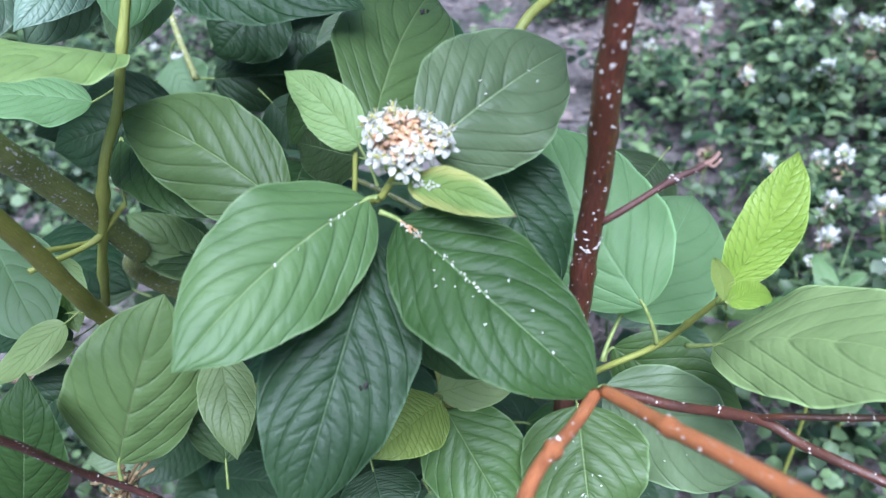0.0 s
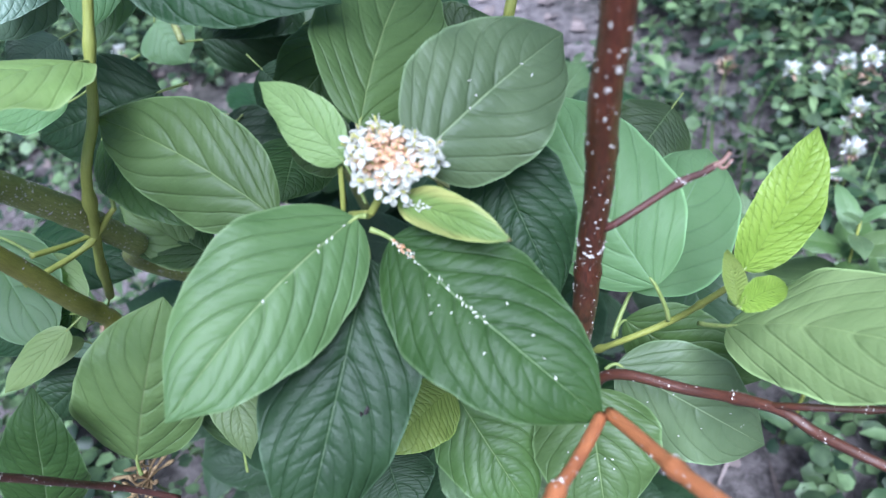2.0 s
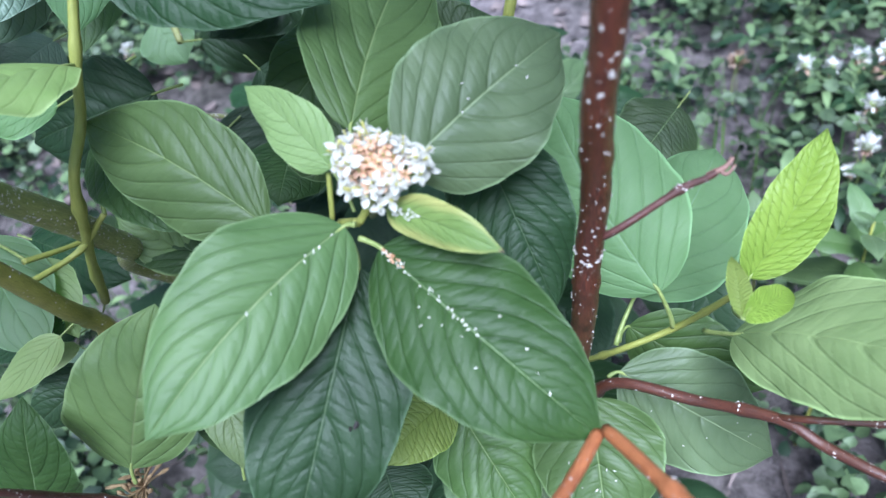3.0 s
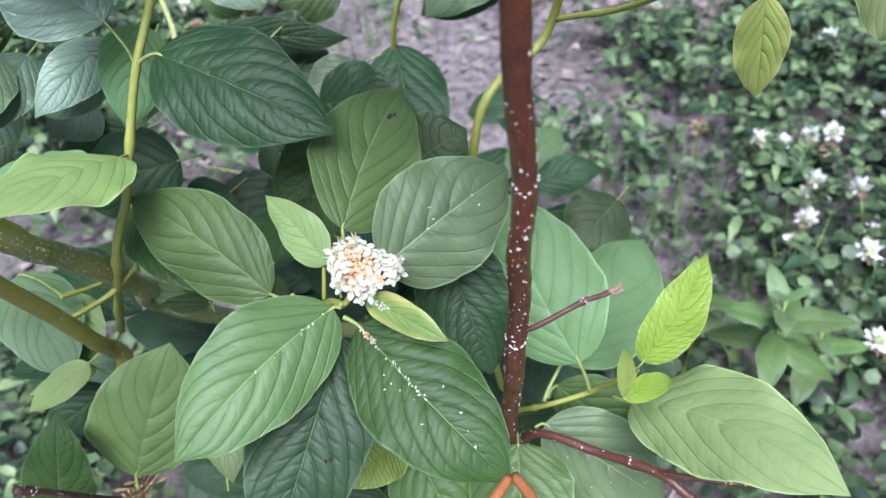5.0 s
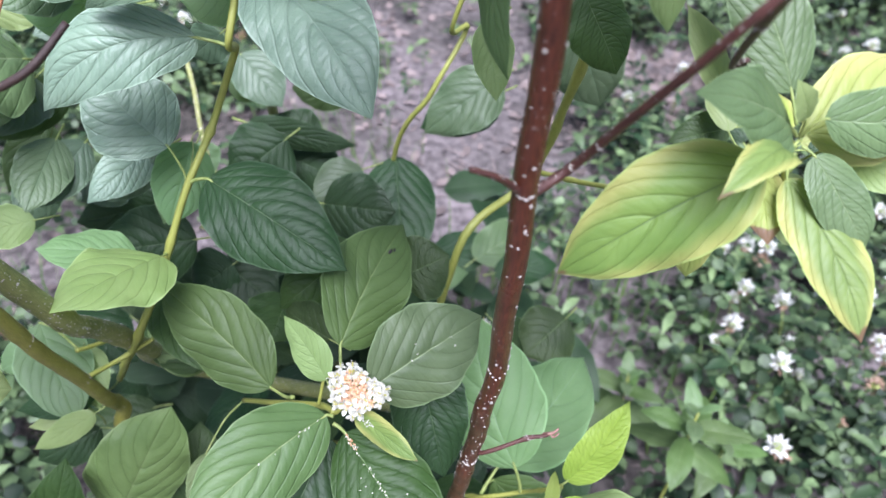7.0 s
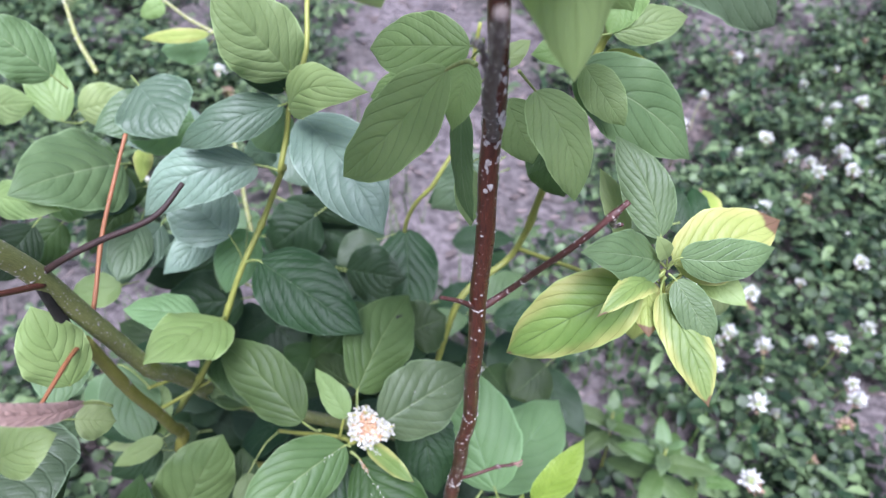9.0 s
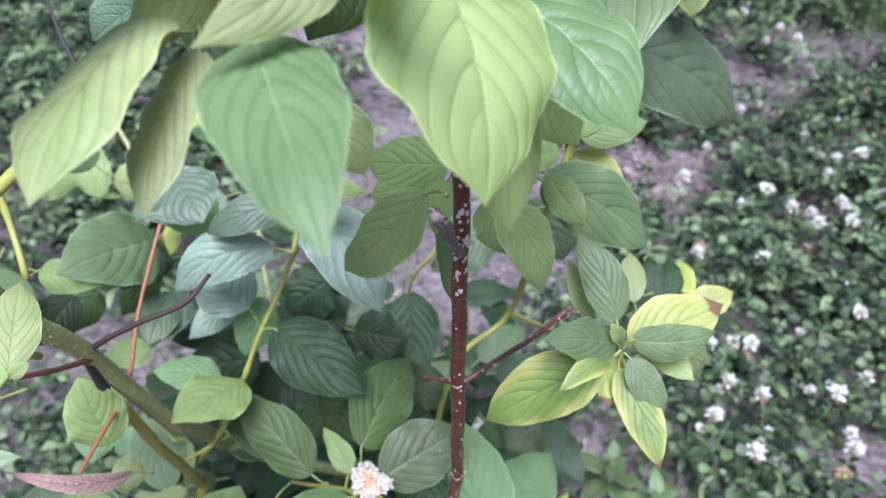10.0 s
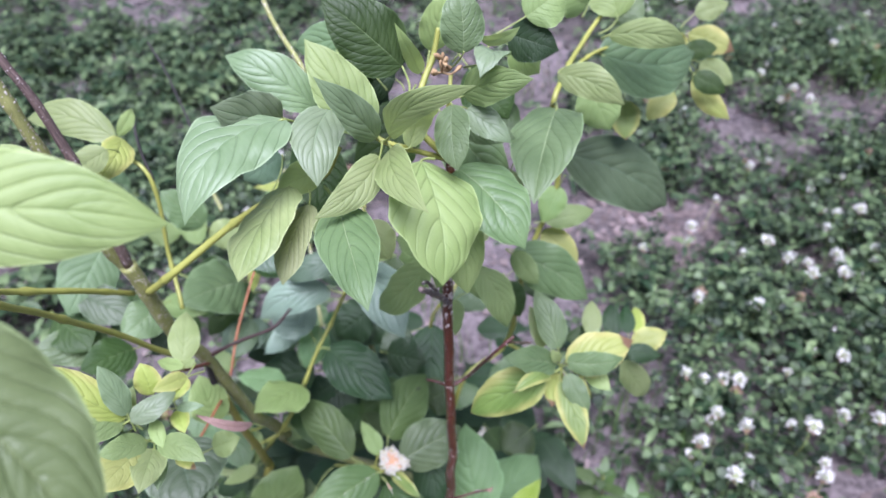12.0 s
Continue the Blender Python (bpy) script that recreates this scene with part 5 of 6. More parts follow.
leaf("light_yellow", (-.0937, .0425, .8587), (-.0831, .0305, .8561), (.1292, -.0976, .9868), 0.0107, 0.1, 0.08, 0)
leaf("light", (-.1026, .0322, .8607), (-.0901, .0192, .8550), (.1030, -.3153, .9434), 0.0089, 0.06, 0.08, 0)
leaf("fresh", (-.1023, .0224, .8544), (-.1130, -.0003, .8682), (.7111, .0896, .6974), 0.0163, 0.08, 0.08, 0.05)
leaf("fresh", (-.0963, .0230, .8533), (-.0631, .0164, .8553), (-.1149, -.2931, .9491), 0.0150, 0.1, 0.08, 0.05)
leaf("light_yellow", (-.1023, .0177, .8543), (-.1049, -.0171, .8616), (.4977, .1416, .8557), 0.0269, 0.08, 0.08, 0)
leaf("silver", (-.1127, .0238, .8572), (-.1143, -.0103, .8558), (.1424, -.0471, .9887), 0.0194, 0.06, 0.08, 0)
leaf("light", (-.0971, .0198, .8520), (-.0885, -.0086, .8546), (.2839, .1724, .9432), 0.0190, 0.06, 0.2, 0)
leaf("silver", (-.0981, .0216, .8483), (-.0846, .0001, .8463), (.4294, .1835, .8843), 0.0113, 0.06, 0.08, 0)
leaf("scorched", (-.0882, .0242, .8435), (-.0737, .0192, .8411), (.0729, -.2565, .9638), 0.0076, 0.06, 0.08, 0)
leaf("light", (-.0877, .0534, .8111), (-.0726, .0624, .8151), (.0962, -.5362, .8386), 0.0164, 0.06, 0.08, 0)
# paler leaves behind the left branch
leaf("mid", (-.3156, .2325, .6767), (-.3631, .1827, .6989), (.6226, -.2647, .7364), 0.0409, 0.06, 0.08, 0)
leaf("deep", (-.2863, .2275, .6786), (-.3094, .1798, .6922), (.6432, -.0945, .7598), 0.0398, 0.06, 0.08, 0)
leaf("mid", (-.2434, .2302, .7392), (-.2605, .1902, .7343), (.4970, -.3117, .8098), 0.0371, 0.06, 0.08, 0)
leaf("teal", (-.3337, .2368, .7306), (-.2790, .2356, .7105), (.3001, -.4470, .8427), 0.0377, 0.06, 0.08, 0)
leaf("deep", (-.2237, .0671, .7512), (-.1998, .0327, .7425), (.2881, -.0444, .9566), 0.0433, 0.06, 0.08, 0)
leaf("teal", (-.1657, .1100, .7212), (-.1293, .0673, .7147), (.0301, -.1271, .9914), 0.0636, 0.06, 0.08, 0)
leaf("light", (-.1652, .1581, .6854), (-.1772, .1705, .7293), (.6175, -.6972, .3642), 0.0332, 0.06, 0.08, 0)
leaf("teal", (-.3220, .3272, .7614), (-.3530, .3139, .8015), (.7682, -.4655, .4394), 0.0391, 0.06, 0.08, 0)
leaf("teal", (-.3340, .3441, .7770), (-.3557, .3288, .8041), (.8113, -.4065, .4202), 0.0308, 0.06, 0.08, 0)
leaf("mid", (-.2606, .3468, .7436), (-.2944, .3391, .7861), (.7029, -.5425, .4601), 0.0385, 0.06, 0.08, 0)
leaf("mid", (-.2194, .3293, .6910), (-.2393, .2531, .7254), (.7156, .1238, .6874), 0.0608, 0.06, 0.08, 0)
leaf("teal", (-.1800, .3362, .7376), (-.2112, .3022, .7379), (.4721, -.4273, .7711), 0.0338, 0.06, 0.08, 0)
leaf("teal", (-.3554, .2717, .7925), (-.3648, .2494, .8195), (.9621, -.0958, .2553), 0.0340, 0.06, 0.08, 0)
# near leaves beside the camera
leaf("light", (-.039, -.0904, 1.0928), (.0212, -.0665, 1.0856), (.36, -.73, .58), .0275, .04, .05, .06, (-.0678, -.0805, 1.0811))
leaf("dusky", (-.0066, -.1189, 1.0967), (.0359, -.1308, 1.0534), (.61, -.38, .7), .0323, .05, .06, .04, (-.066, -.0812, 1.0636))
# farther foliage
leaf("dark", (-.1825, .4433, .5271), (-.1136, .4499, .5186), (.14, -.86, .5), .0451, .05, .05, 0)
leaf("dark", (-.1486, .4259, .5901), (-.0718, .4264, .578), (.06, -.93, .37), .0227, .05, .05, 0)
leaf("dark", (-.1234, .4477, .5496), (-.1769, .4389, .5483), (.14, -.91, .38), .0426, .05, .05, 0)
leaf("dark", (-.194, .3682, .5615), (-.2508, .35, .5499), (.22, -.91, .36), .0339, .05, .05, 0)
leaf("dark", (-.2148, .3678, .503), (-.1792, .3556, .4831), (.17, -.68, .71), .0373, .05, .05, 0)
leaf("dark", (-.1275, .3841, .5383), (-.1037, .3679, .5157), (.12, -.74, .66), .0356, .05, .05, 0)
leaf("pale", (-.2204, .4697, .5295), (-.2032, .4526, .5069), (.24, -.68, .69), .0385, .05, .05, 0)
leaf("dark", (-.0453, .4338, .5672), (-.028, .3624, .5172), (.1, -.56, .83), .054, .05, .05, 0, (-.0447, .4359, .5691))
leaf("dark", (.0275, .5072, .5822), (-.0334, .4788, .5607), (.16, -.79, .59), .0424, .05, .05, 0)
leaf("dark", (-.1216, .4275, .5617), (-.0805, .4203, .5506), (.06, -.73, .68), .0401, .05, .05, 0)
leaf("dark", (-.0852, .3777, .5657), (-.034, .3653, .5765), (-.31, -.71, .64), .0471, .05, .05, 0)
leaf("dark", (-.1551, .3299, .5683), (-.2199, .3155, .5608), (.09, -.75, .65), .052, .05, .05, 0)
leaf("deep", (-.0997, .5377, .5547), (-.15, .5291, .5514), (.11, -.85, .52), .0416, .05, .05, 0)
leaf("deep", (-.1855, .4846, .5817), (-.1436, .4921, .5847), (.12, -.86, .5), .0339, .05, .05, 0)
leaf("deep", (-.0451, .3053, .6032), (-.0851, .2744, .5773), (.15, -.74, .66), .037, .05, .05, 0)
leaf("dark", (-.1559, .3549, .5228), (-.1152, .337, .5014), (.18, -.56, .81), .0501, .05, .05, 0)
leaf("teal", (.0593, .4601, .6729), (.0941, .4479, .6157), (.07, -.97, .25), .0538, .06, .08, .05, (.0504, .4616, .6753))
leaf("fresh", (.0209, .2626, .7716), (.026, .238, .7542), (-.03, -.58, .81), .0153, .06, .1, 0, (.0276, .271, .7721))
leaf("deep", (-.0036, .3481, .5567), (-.024, .317, .5566), (.45, -.3, .84), .0382, .05, .05, 0)
leaf("deep", (-.2857, .4077, .5871), (-.3087, .3692, .552), (.52, -.72, .45), .0347, .05, .05, 0)
leaf("pale", (-.2429, .2706, .5196), (-.2692, .2553, .5074), (.18, -.78, .59), .0243, .05, .05, 0)
leaf("dark", (-.1931, .2365, .5234), (-.2375, .2247, .5165), (.05, -.63, .77), .0194, .05, .05, 0)
leaf("light", (-.1816, .2198, .534), (-.2136, .2008, .5188), (.12, -.74, .67), .0154, .05, .05, 0)
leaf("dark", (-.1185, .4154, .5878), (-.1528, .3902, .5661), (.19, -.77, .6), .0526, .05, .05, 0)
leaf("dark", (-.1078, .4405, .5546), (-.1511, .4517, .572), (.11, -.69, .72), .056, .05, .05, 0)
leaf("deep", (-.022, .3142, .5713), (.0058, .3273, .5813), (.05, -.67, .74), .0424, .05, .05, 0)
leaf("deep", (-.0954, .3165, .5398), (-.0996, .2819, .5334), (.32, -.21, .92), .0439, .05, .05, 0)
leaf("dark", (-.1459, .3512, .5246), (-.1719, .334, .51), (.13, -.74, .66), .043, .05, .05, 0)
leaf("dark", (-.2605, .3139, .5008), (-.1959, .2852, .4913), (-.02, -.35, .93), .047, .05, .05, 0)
leaf("gloss", (-.2155, .3693, .5816), (-.2311, .3397, .5818), (.63, -.33, .7), .0318, .05, .05, 0)
leaf("deep", (.0384, .3737, .4659), (.0611, .3475, .4646), (-.31, -.31, .9), .0351, .05, .05, 0)
leaf("pale", (-.3277, .2758, .7567), (-.3372, .2176, .7197), (.6, -.5, .63), .0532, .05, .05, 0)
leaf("deep", (-.2968, .3442, .6705), (-.2246, .3299, .6641), (-.05, -.62, .78), .067, .05, .05, 0)
leaf("deep", (-.361, .2271, .706), (-.3125, .2034, .6948), (.06, -.32, .94), .0426, .05, .05, 0)
leaf("deep", (-.3019, .2698, .7093), (-.3003, .2274, .6887), (.55, -.35, .76), .0383, .05, .05, 0)
leaf("gloss", (-.1819, .3163, .7643), (-.1487, .2877, .7516), (-.01, -.41, .91), .0479, .05, .05, 0)
leaf("deep", (.0905, .3669, .4887), (.0624, .3373, .4764), (.15, -.5, .85), .0461, .05, .05, 0)
# loose leaves of several shoots
leaf("withered", (-.0675, .0713, .8184), (-.0869, .0463, .8526), (.8783, -.0278, .4773), 0.0065, 0.1, 0.35, 0.1)
leaf("scorched", (.1102, .2142, .7562), (.1128, .1876, .7460), (-.1244, -.3667, .9220), 0.0154, 0.08, 0.08, 0)
leaf("light", (.1342, .2215, .7590), (.1543, .2030, .7572), (-.3119, -.4236, .8505), 0.0155, 0.1, 0.08, 0)
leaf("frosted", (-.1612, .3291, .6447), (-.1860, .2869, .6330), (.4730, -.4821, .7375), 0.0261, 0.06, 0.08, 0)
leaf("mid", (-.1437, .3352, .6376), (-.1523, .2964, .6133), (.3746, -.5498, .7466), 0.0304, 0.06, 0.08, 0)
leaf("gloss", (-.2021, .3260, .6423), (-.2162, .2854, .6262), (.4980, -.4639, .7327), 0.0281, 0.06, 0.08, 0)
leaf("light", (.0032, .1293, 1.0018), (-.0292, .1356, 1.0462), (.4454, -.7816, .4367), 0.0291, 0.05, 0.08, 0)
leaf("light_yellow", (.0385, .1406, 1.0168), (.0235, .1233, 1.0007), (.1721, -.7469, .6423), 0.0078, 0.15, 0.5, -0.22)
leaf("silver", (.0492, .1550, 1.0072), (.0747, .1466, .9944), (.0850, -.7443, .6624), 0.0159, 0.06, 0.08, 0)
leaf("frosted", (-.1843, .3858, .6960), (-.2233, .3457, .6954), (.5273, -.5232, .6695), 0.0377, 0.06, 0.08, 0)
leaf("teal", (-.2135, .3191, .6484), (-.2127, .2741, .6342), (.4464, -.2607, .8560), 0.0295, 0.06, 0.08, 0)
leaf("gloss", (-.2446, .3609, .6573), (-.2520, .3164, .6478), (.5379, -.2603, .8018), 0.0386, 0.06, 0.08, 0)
leaf("dark", (-.0939, .4479, .5603), (-.1555, .4026, .5506), (.2780, -.5472, .7895), 0.0529, 0.06, 0.08, 0)
leaf("teal", (-.0664, .4190, .5644), (-.0970, .3903, .5574), (.2728, -.4938, .8257), 0.0356, 0.06, 0.08, 0)
leaf("teal", (.0234, .4942, .6022), (-.0290, .4659, .5662), (-.0652, -.7360, .6738), 0.0491, 0.06, 0.08, 0)
leaf("gloss", (-.1618, .4660, .6203), (-.1293, .4468, .5913), (.2589, -.6447, .7193), 0.0370, 0.06, 0.08, 0)
# leaves behind the top whorl
leaf("deep", (.0063, .1895, .9894), (-.0129, .1536, .9505), (.3, -.77, .56), .0365, .06, .08, .03)
leaf("mid", (.0282, .1975, .9767), (.069, .1897, .939), (.24, -.87, .43), .0377, .06, .08, -.03)
leaf("deep", (-.053, .1723, .9692), (-.0227, .1366, .9323), (.2, -.62, .76), .0335, .06, .08, 0)
leaf("light", (.0488, .2281, .9115), (.0798, .2132, .8841), (.11, -.82, .57), .0332, .06, .08, 0)
leaf("dark", (-.0422, .2102, .9969), (-.0085, .2026, .9776), (.13, -.83, .55), .0312, .06, .08, 0)
leaf("deep", (.0338, .2374, .9922), (.0623, .2237, .9669), (.06, -.85, .52), .0355, .06, .08, 0)
leaf("fresh", (.0641, .2389, .9205), (.055, .2207, .8844), (.08, -.9, .43), .0273, .06, .08, 0)
leaf("light", (-.0123, .1862, 1.0069), (-.0378, .2046, 1.0209), (-.09, -.68, .72), .0295, .06, .08, 0)
leaf("fresh", (.106, .3422, .9391), (.1277, .3344, .907), (.1, -.95, .3), .0348, .06, .08, 0)


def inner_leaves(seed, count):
    """Filler leaves of the lower shoots, round the foot of the shrub; mostly dark tones that hold shade."""
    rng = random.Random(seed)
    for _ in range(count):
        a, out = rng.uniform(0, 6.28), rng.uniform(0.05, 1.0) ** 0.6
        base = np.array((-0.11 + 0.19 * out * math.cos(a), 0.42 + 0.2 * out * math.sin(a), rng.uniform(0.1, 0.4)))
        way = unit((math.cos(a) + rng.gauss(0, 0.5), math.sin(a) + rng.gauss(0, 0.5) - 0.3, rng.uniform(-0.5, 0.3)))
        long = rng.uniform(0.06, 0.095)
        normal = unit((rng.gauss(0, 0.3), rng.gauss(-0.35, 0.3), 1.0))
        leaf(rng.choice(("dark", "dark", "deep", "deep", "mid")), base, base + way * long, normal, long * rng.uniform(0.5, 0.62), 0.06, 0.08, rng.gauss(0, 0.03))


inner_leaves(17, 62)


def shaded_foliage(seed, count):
    """Filler leaves low in the shrub, too dim to tell apart; shade is in their colour."""
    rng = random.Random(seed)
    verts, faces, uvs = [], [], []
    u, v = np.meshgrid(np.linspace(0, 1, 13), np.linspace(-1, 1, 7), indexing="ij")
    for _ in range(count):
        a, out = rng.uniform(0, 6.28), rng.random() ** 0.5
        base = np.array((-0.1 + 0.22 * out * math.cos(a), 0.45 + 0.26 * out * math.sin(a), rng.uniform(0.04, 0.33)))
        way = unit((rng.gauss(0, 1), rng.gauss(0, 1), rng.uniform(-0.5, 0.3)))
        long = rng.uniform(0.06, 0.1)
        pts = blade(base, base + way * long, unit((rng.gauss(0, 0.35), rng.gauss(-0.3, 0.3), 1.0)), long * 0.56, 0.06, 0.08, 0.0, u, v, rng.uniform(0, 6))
        at = len(verts)
        verts += list(pts.reshape(-1, 3))
        uvs += list(zip(u.ravel(), v.ravel() * 0.5 + 0.5))
        faces += [(at + i * 7 + j, at + i * 7 + 7 + j, at + i * 7 + 8 + j, at + i * 7 + 1 + j) for i in range(12) for j in range(6)]
    mesh_object("inner_foliage", verts, faces, [LEAF["dark"]], shrub, "filler leaves low in the shrub, shade in their dark colour", "stuff", uvs=uvs)


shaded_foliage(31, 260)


# ---------------------------------------------------------------- flower clusters
def floret_mesh(name, petal, seed, size):
    """A four-petalled flower with a small yellow heart and stamens."""
    rng = random.Random(seed)
    verts, faces, which = [], [], []
    for k in range(4):
        a = k * math.pi / 2 + rng.gauss(0, 0.15)
        o, s = Vector((math.cos(a), math.sin(a), 0)), Vector((-math.sin(a), math.cos(a), 0))
        bend = rng.uniform(-0.5, 0.25)
        at = len(verts)
        for u, half in ((0.08, 0.12), (0.45, 0.31), (0.75, 0.27), (1.0, 0.05)):
            for sgn in (-1, 0, 1):
                verts.append(o * u * size + s * (sgn * half * size) + Vector((0, 0, size * (0.12 + bend * u * u + 0.08 * abs(sgn)))))
        new_faces = [(at + i * 3 + j, at + i * 3 + j + 1, at + i * 3 + j + 4, at + i * 3 + j + 3) for i in range(3) for j in range(2)]
        faces += new_faces
        which += [0] * len(new_faces)
    for k in range(5):
        a = k * 1.2566
        tip = Vector((math.cos(a), math.sin(a), 0)) * size * (0.45 if k < 4 else 0.0) + Vector((0, 0, size * 0.85))
        at = len(verts)
        for q in range(3):
            w = Vector((math.cos(q * 2.09), math.sin(q * 2.09), 0)) * size * (0.035 if k < 4 else 0.09)
            verts += [w, tip + w * 1.4]
        new_faces = [(at, at + 2, at + 3, at + 1), (at + 2, at + 4, at + 5, at + 3), (at + 4, at, at + 1, at + 5), (at + 1, at + 3, at + 5)]
        faces += new_faces
        which += [0 if k < 4 else 1] * len(new_faces)
    me = bpy.data.meshes.new(name)
    me.from_pydata([tuple(v) for v in verts], [], faces)
    me.materials.append(petal)
    me.materials.append(STAMEN)
    me.polygons.foreach_set("material_index", which)
    return me


FLORETS = [floret_mesh("flower", PETAL, k, 0.0033) for k in range(3)] + [floret_mesh("flower", PETAL_OLD, 5, 0.0023)]


def flower_cluster(centre, facing, foot, radius, count, seed, old_share):
    """A flat-topped head: branching green stalks that carry small star flowers."""
    rng = random.Random(seed)
    z = unit(facing)
    x = unit(np.cross(z, (0.2, 1, 0.1)))
    y = np.cross(z, x)
    centre, foot = np.asarray(centre, float), np.asarray(foot, float)
    verts, faces, uvs, places = [], [], [], []
    for k in range(count):
        r = radius * math.sqrt((k + 0.5) / count)
        a = k * 2.39996 + rng.gauss(0, 0.25)
        r *= 1 + (0.1 * math.cos(2 * a) + 0.14 * math.sin(3 * a + seed) + rng.gauss(0, 0.1)) * (r / radius)
        lift = 0.35 * radius * (1 - (r / radius) ** 2) + rng.gauss(0, 0.002)
        p = centre + r * (math.cos(a) * x + math.sin(a) * y * 0.85) + lift * z
        places.append((p, r, a))
        fork = foot + (centre - foot) * 0.55 + (p - centre) * 0.35
        path = spline([foot, fork, p], 3)
        v, f, uv = tube(path, np.linspace(0.00055, 0.0003, len(path)), 5)
        faces += [tuple(i + len(verts) for i in q) for q in f]
        verts += v
        uvs += uv
    head = mesh_object("flower_cluster", verts, faces, [PETIOLE], shrub, "flat cluster of small white flowers fading to peach", uvs=uvs)
    for k, (p, r, a) in enumerate(places):
        old = rng.random() < old_share * max(0.0, min(1.0, 2.2 - 2.6 * r / radius))
        ob = new("flower", FLORETS[3] if old else FLORETS[k % 3])
        out = unit(z + 0.55 * (r / radius) * (math.cos(a) * x + math.sin(a) * y) + np.array([rng.gauss(0, 0.22) for _ in range(3)]))
        ob.matrix_world = Matrix.LocRotScale(Vector(p), Vector(out).to_track_quat("Z", "Y") @ Euler((0, 0, rng.uniform(0, 6.28))).to_quaternion(), Vector([rng.uniform(0.8, 1.15)] * 3))
        ob.parent = head
    return head


flower_cluster((-0.0232, 0.1985, 0.6215), (0.12, -0.42, 0.9), (-0.0235, 0.2055, 0.606), 0.0112, 98, 4, 0.95)
flower_cluster((0.039, 0.371, 0.452), (0.1, -0.3, 0.95), (0.039, 0.375, 0.425), 0.012, 46, 9, 0.2)


def dry_head(centre, facing, radius, count, seed, name, label):
    """A spent flower head: bent brown stalks with husks."""
    rng = random.Random(seed)
    verts, faces, uvs = [], [], []
    for _ in range(count):
        d = unit(np.asarray(facing, float) + np.array([rng.gauss(0, 0.6) for _ in range(3)]))
        tip = np.asarray(centre) + d * radius * rng.uniform(0.5, 1.1)
        mid = np.asarray(centre) + d * radius * 0.4 + np.array([rng.gauss(0, 0.12) for _ in range(3)]) * radius
        path = spline([np.asarray(centre, float), mid, tip], 4)
        rad = np.full(len(path), 0.0005)
        rad[-3:] = (0.0007, 0.0011, 0.0005)
        v, f, uv = tube(path, rad, 6)
        faces += [tuple(i + len(verts) for i in q) for q in f]
        verts += v
        uvs += uv
    return mesh_object(name, verts, faces, [DRY], shrub, label, uvs=uvs)


dry_head((.045, .115, 1.045), (0, -.2, 1), .009, 14, 3, "spent_flower_head", "spent yellowish-brown flower head")
dry_head((-.1715, .1862, .4628), (.1, -.3, .9), .018, 26, 6, "spent_flower_head", "dried brown spent flower head")


# ---------------------------------------------------------------- weed beside the shrub
def weed_plant(at, height, pairs, size, seed):
    """An upright weed with crossed pairs of pointed leaves."""
    rng = random.Random(seed)
    root = new("weed_plant")
    root.location = at
    path = spline([(0, 0, 0), (0.008, 0.004, height * 0.5), (0, 0, height)], 6)
    v, f, uv = tube(path, np.linspace(0.002, 0.001, len(path)), 7)
    mesh_object("stem", v, f, [BARK["greentwig"]], root, uvs=uv)
    u, w = np.meshgrid(np.linspace(0, 1, 19), np.linspace(-1, 1, 9), indexing="ij")
    for k in range(pairs):
        for turn in (0, math.pi):
            a = k * 1.45 + turn + rng.gauss(0, 0.15)
            long = size * (0.45 + 0.75 * min(1.0, k / 2.5)) * rng.uniform(0.85, 1.15)
            base = np.array((0.0, 0.0, height - 0.014 * k))
            way = unit((math.cos(a), math.sin(a), 0.75 - 0.3 * k))
            pts = blade(base, base + way * long, (0.0, -0.1, 1.0), long * 0.42, 0.06, 0.15, 0.0, u, w, rng.uniform(0, 6))
            faces = [(i * 9 + j, i * 9 + 9 + j, i * 9 + 10 + j, i * 9 + 1 + j) for i in range(18) for j in range(8)]
            mesh_object("leaf", list(pts.reshape(-1, 3)), faces, [LEAF["mid" if k < 2 else "sage"]], root, uvs=list(zip(u.ravel(), w.ravel() * 0.5 + 0.5)))
    return tagged(root, "upright green weed with paired pointed leaves beside the shrub", "weed")


weed_plant((0.23, 0.4, 0.0), 0.34, 5, 0.05, 4)
weed_plant((0.31, 0.47, 0.0), 0.2, 4, 0.045, 7)
weed_plant((0.2, 0.52, 0.0), 0.22, 5, 0.05, 9)


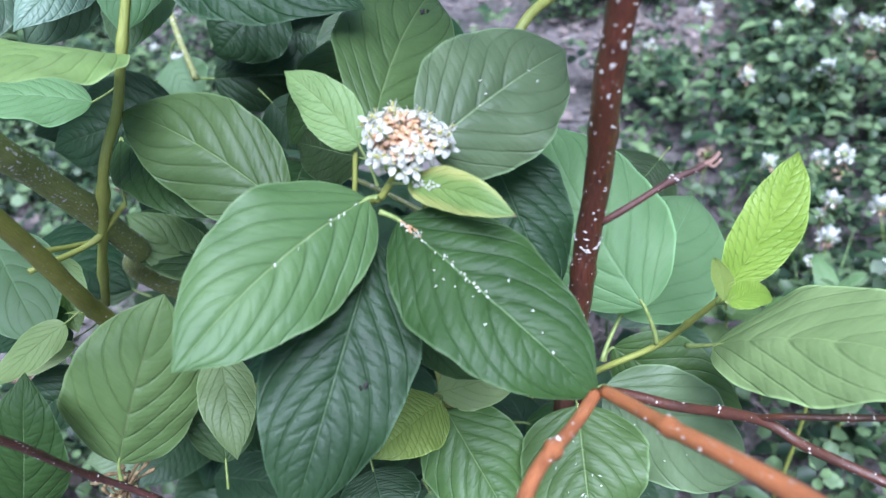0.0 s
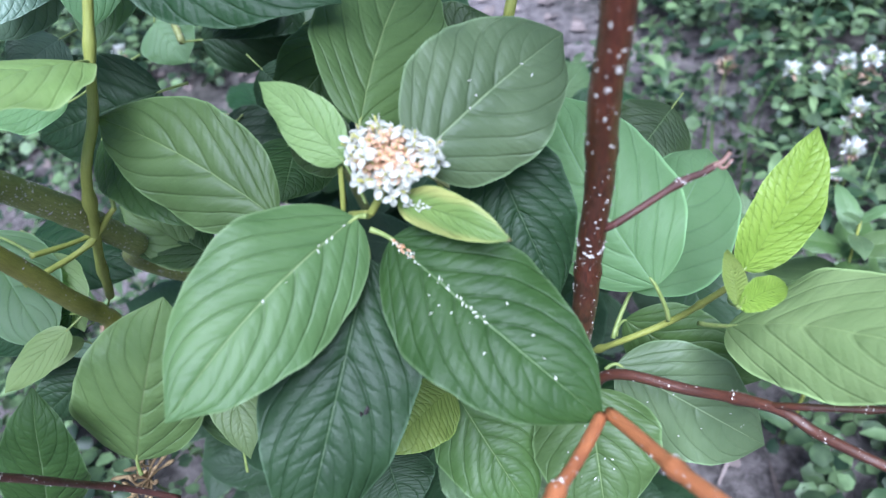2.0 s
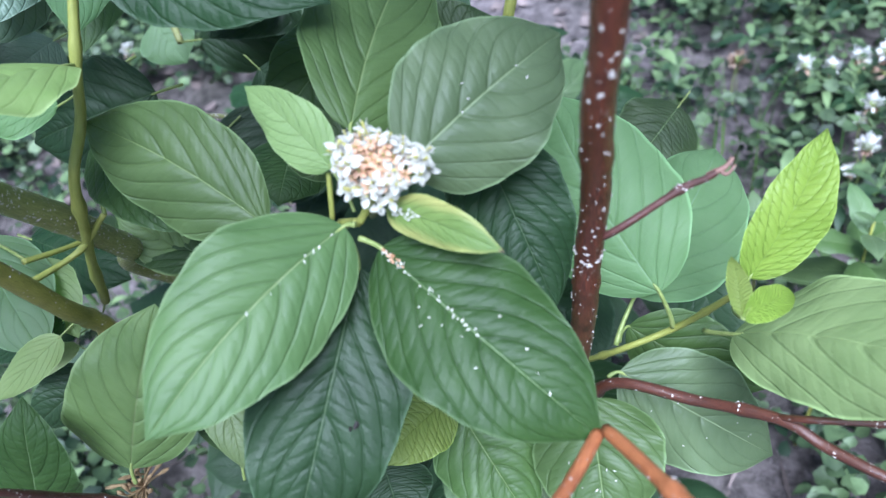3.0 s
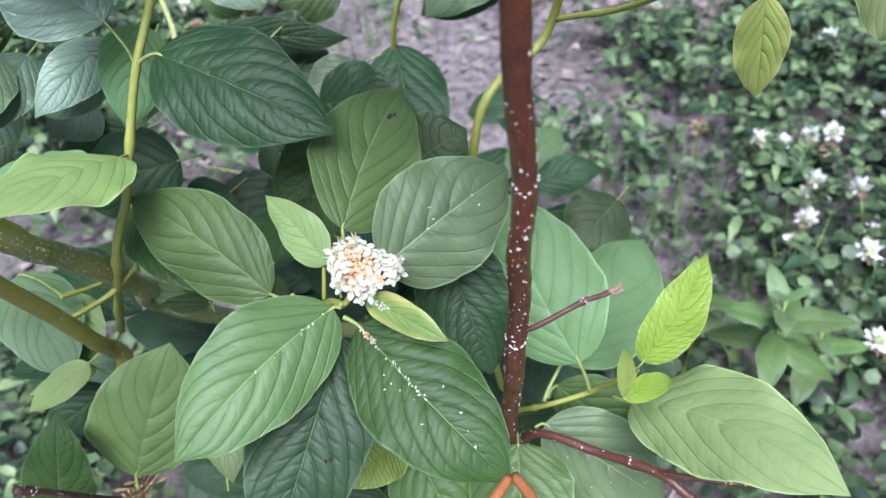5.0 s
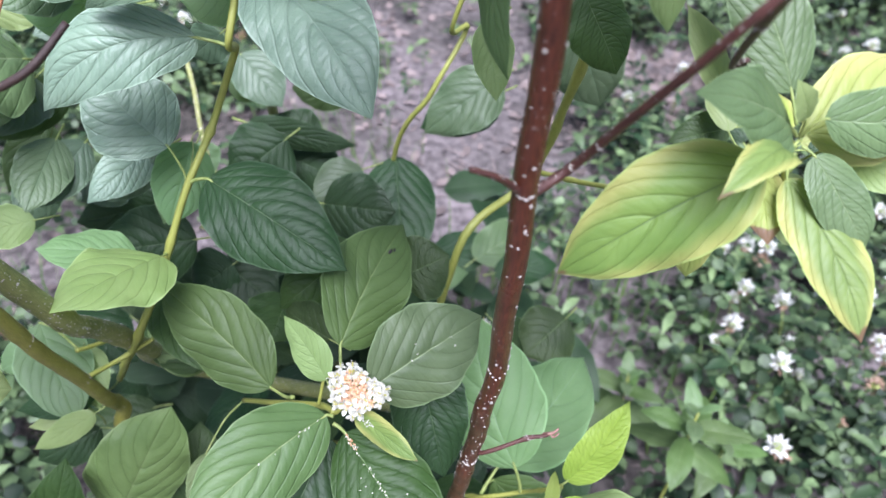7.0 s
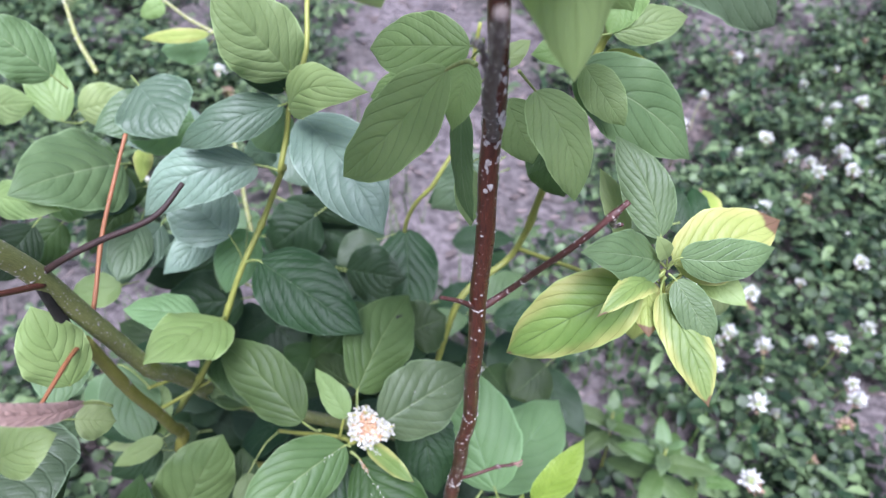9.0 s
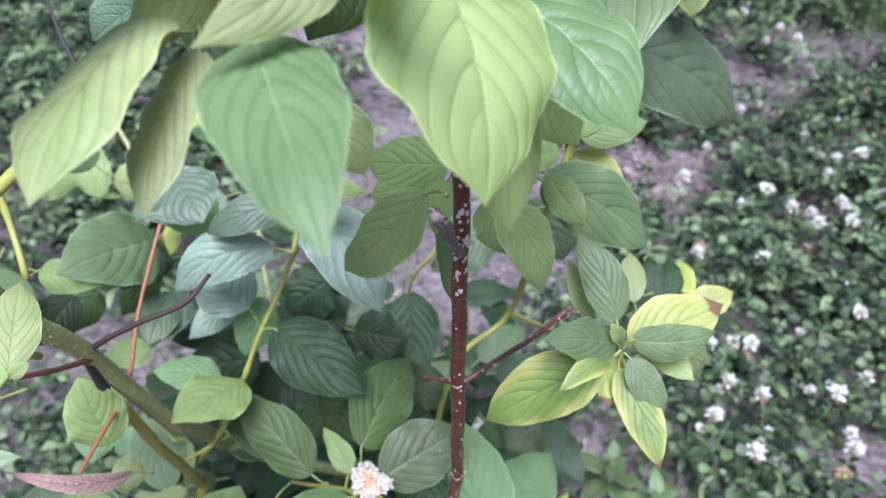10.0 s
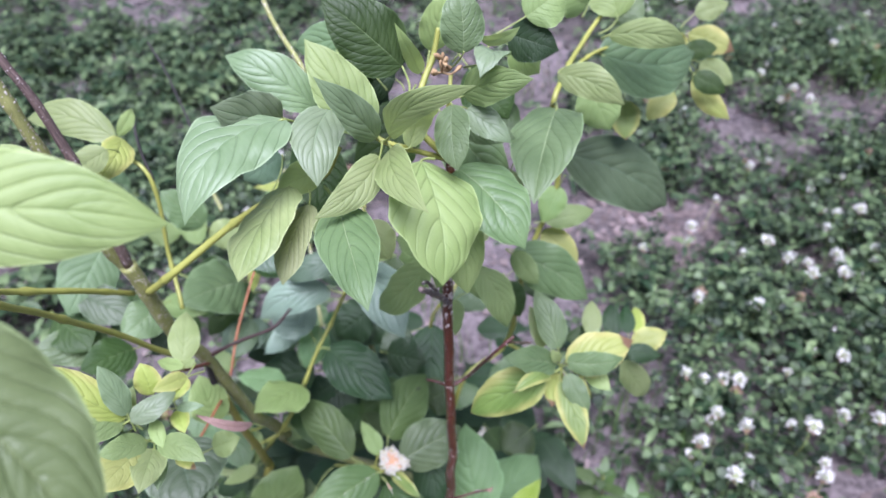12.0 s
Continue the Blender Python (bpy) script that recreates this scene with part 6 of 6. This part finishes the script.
# ---------------------------------------------------------------- fallen flower scraps on the blades
def fallen_petals(seed, sets):
    """Tiny white scraps on leaf blades: owner, count, stretch of the midrib, spread to the sides."""
    rng = random.Random(seed)
    verts, faces = [], []
    for owner, count, lo, hi, spread in sets:
        base, tip, normal = owner[:3]
        turn = (base[0] * 91 + base[1] * 57 + tip[2] * 73) % 6.28
        x = unit(tip - base)
        n = unit(np.asarray(normal, float) - x * (np.asarray(normal, float) @ x))
        for _ in range(count):
            u, v = rng.uniform(lo, hi), rng.gauss(0, spread)
            p = blade(*owner, np.array([u]), np.array([max(-0.85, min(0.85, v))]), turn)[0] + n * 0.0004
            o = unit([rng.gauss(0, 1) for _ in range(3)])
            o = unit(o - n * (o @ n))
            s = np.cross(n, o)
            a, w = rng.uniform(0.0003, 0.0009), rng.uniform(0.00015, 0.0004)
            at = len(verts)
            verts += [p - o * a, p + s * w + n * 0.0003, p + o * a, p - s * w + n * 0.0003, p + n * 0.0006]
            faces += [(at, at + 1, at + 4), (at + 1, at + 2, at + 4), (at + 2, at + 3, at + 4), (at + 3, at, at + 4)]
    return tagged(mesh_object("fallen_petals", verts, faces, [PETAL]), "tiny white flower scraps fallen on the leaves", "petals", kind="stuff")


fallen_petals(2, [
    (PLACED[0], 7, 0.05, 0.5, 0.02),
    (PLACED[1], 20, 0.0, 0.12, 0.05), (PLACED[1], 22, 0.1, 0.5, 0.02), (PLACED[1], 10, 0.1, 0.8, 0.35),
    (PLACED[3], 5, 0.3, 0.7, 0.15), (PLACED[5], 34, 0.05, 0.35, 0.16), (PLACED[15], 10, 0.2, 0.7, 0.25), (PLACED[14], 8, 0.2, 0.8, 0.3),
])


def dry_scraps(spots, material, label):
    """Small flat flecks on blades, as hole marks and as flower scraps: owner, place along and across, size."""
    verts, faces = [], []
    for k, (owner, u, v, size) in enumerate(spots):
        base, tip, normal = owner[:3]
        turn = (base[0] * 91 + base[1] * 57 + tip[2] * 73) % 6.28
        rng = random.Random(k)
        x = unit(tip - base)
        n = unit(np.asarray(normal, float) - x * (np.asarray(normal, float) @ x))
        y = np.cross(n, x)
        p = blade(*owner, np.array([u]), np.array([v]), turn)[0] + n * 0.0006
        at = len(verts)
        verts.append(p + n * 0.0008)
        for q in range(9):
            a, r = q * 0.698, size * rng.uniform(0.5, 1.15)
            verts.append(p + r * (math.cos(a) * x + 0.6 * math.sin(a) * y) + n * rng.uniform(-0.0002, 0.0005))
        faces += [(at, at + 1 + q, at + 1 + (q + 1) % 9) for q in range(9)]
    return tagged(mesh_object("dry_scraps", verts, faces, [material], smooth=False), label, "plant scraps", kind="stuff")


# dark flecks laid on two blades in place of brown-edged holes
dry_scraps([(PLACED[2], 0.5, 0.42, 0.0014), (PLACED[2], 0.515, 0.36, 0.0009), (PLACED[6], 0.72, -0.1, 0.0017), (PLACED[6], 0.75, -0.2, 0.0012)], BARK["blacktwig"], "small dark flecks standing for holes in leaf blades")
dry_scraps([(PLACED[1], 0.02 + 0.014 * k, 0.06 * math.sin(9 * k), 0.0009 + 0.0003 * math.sin(5 * k)) for k in range(8)], PETAL_OLD, "spent peach-coloured flower scraps on a leaf")
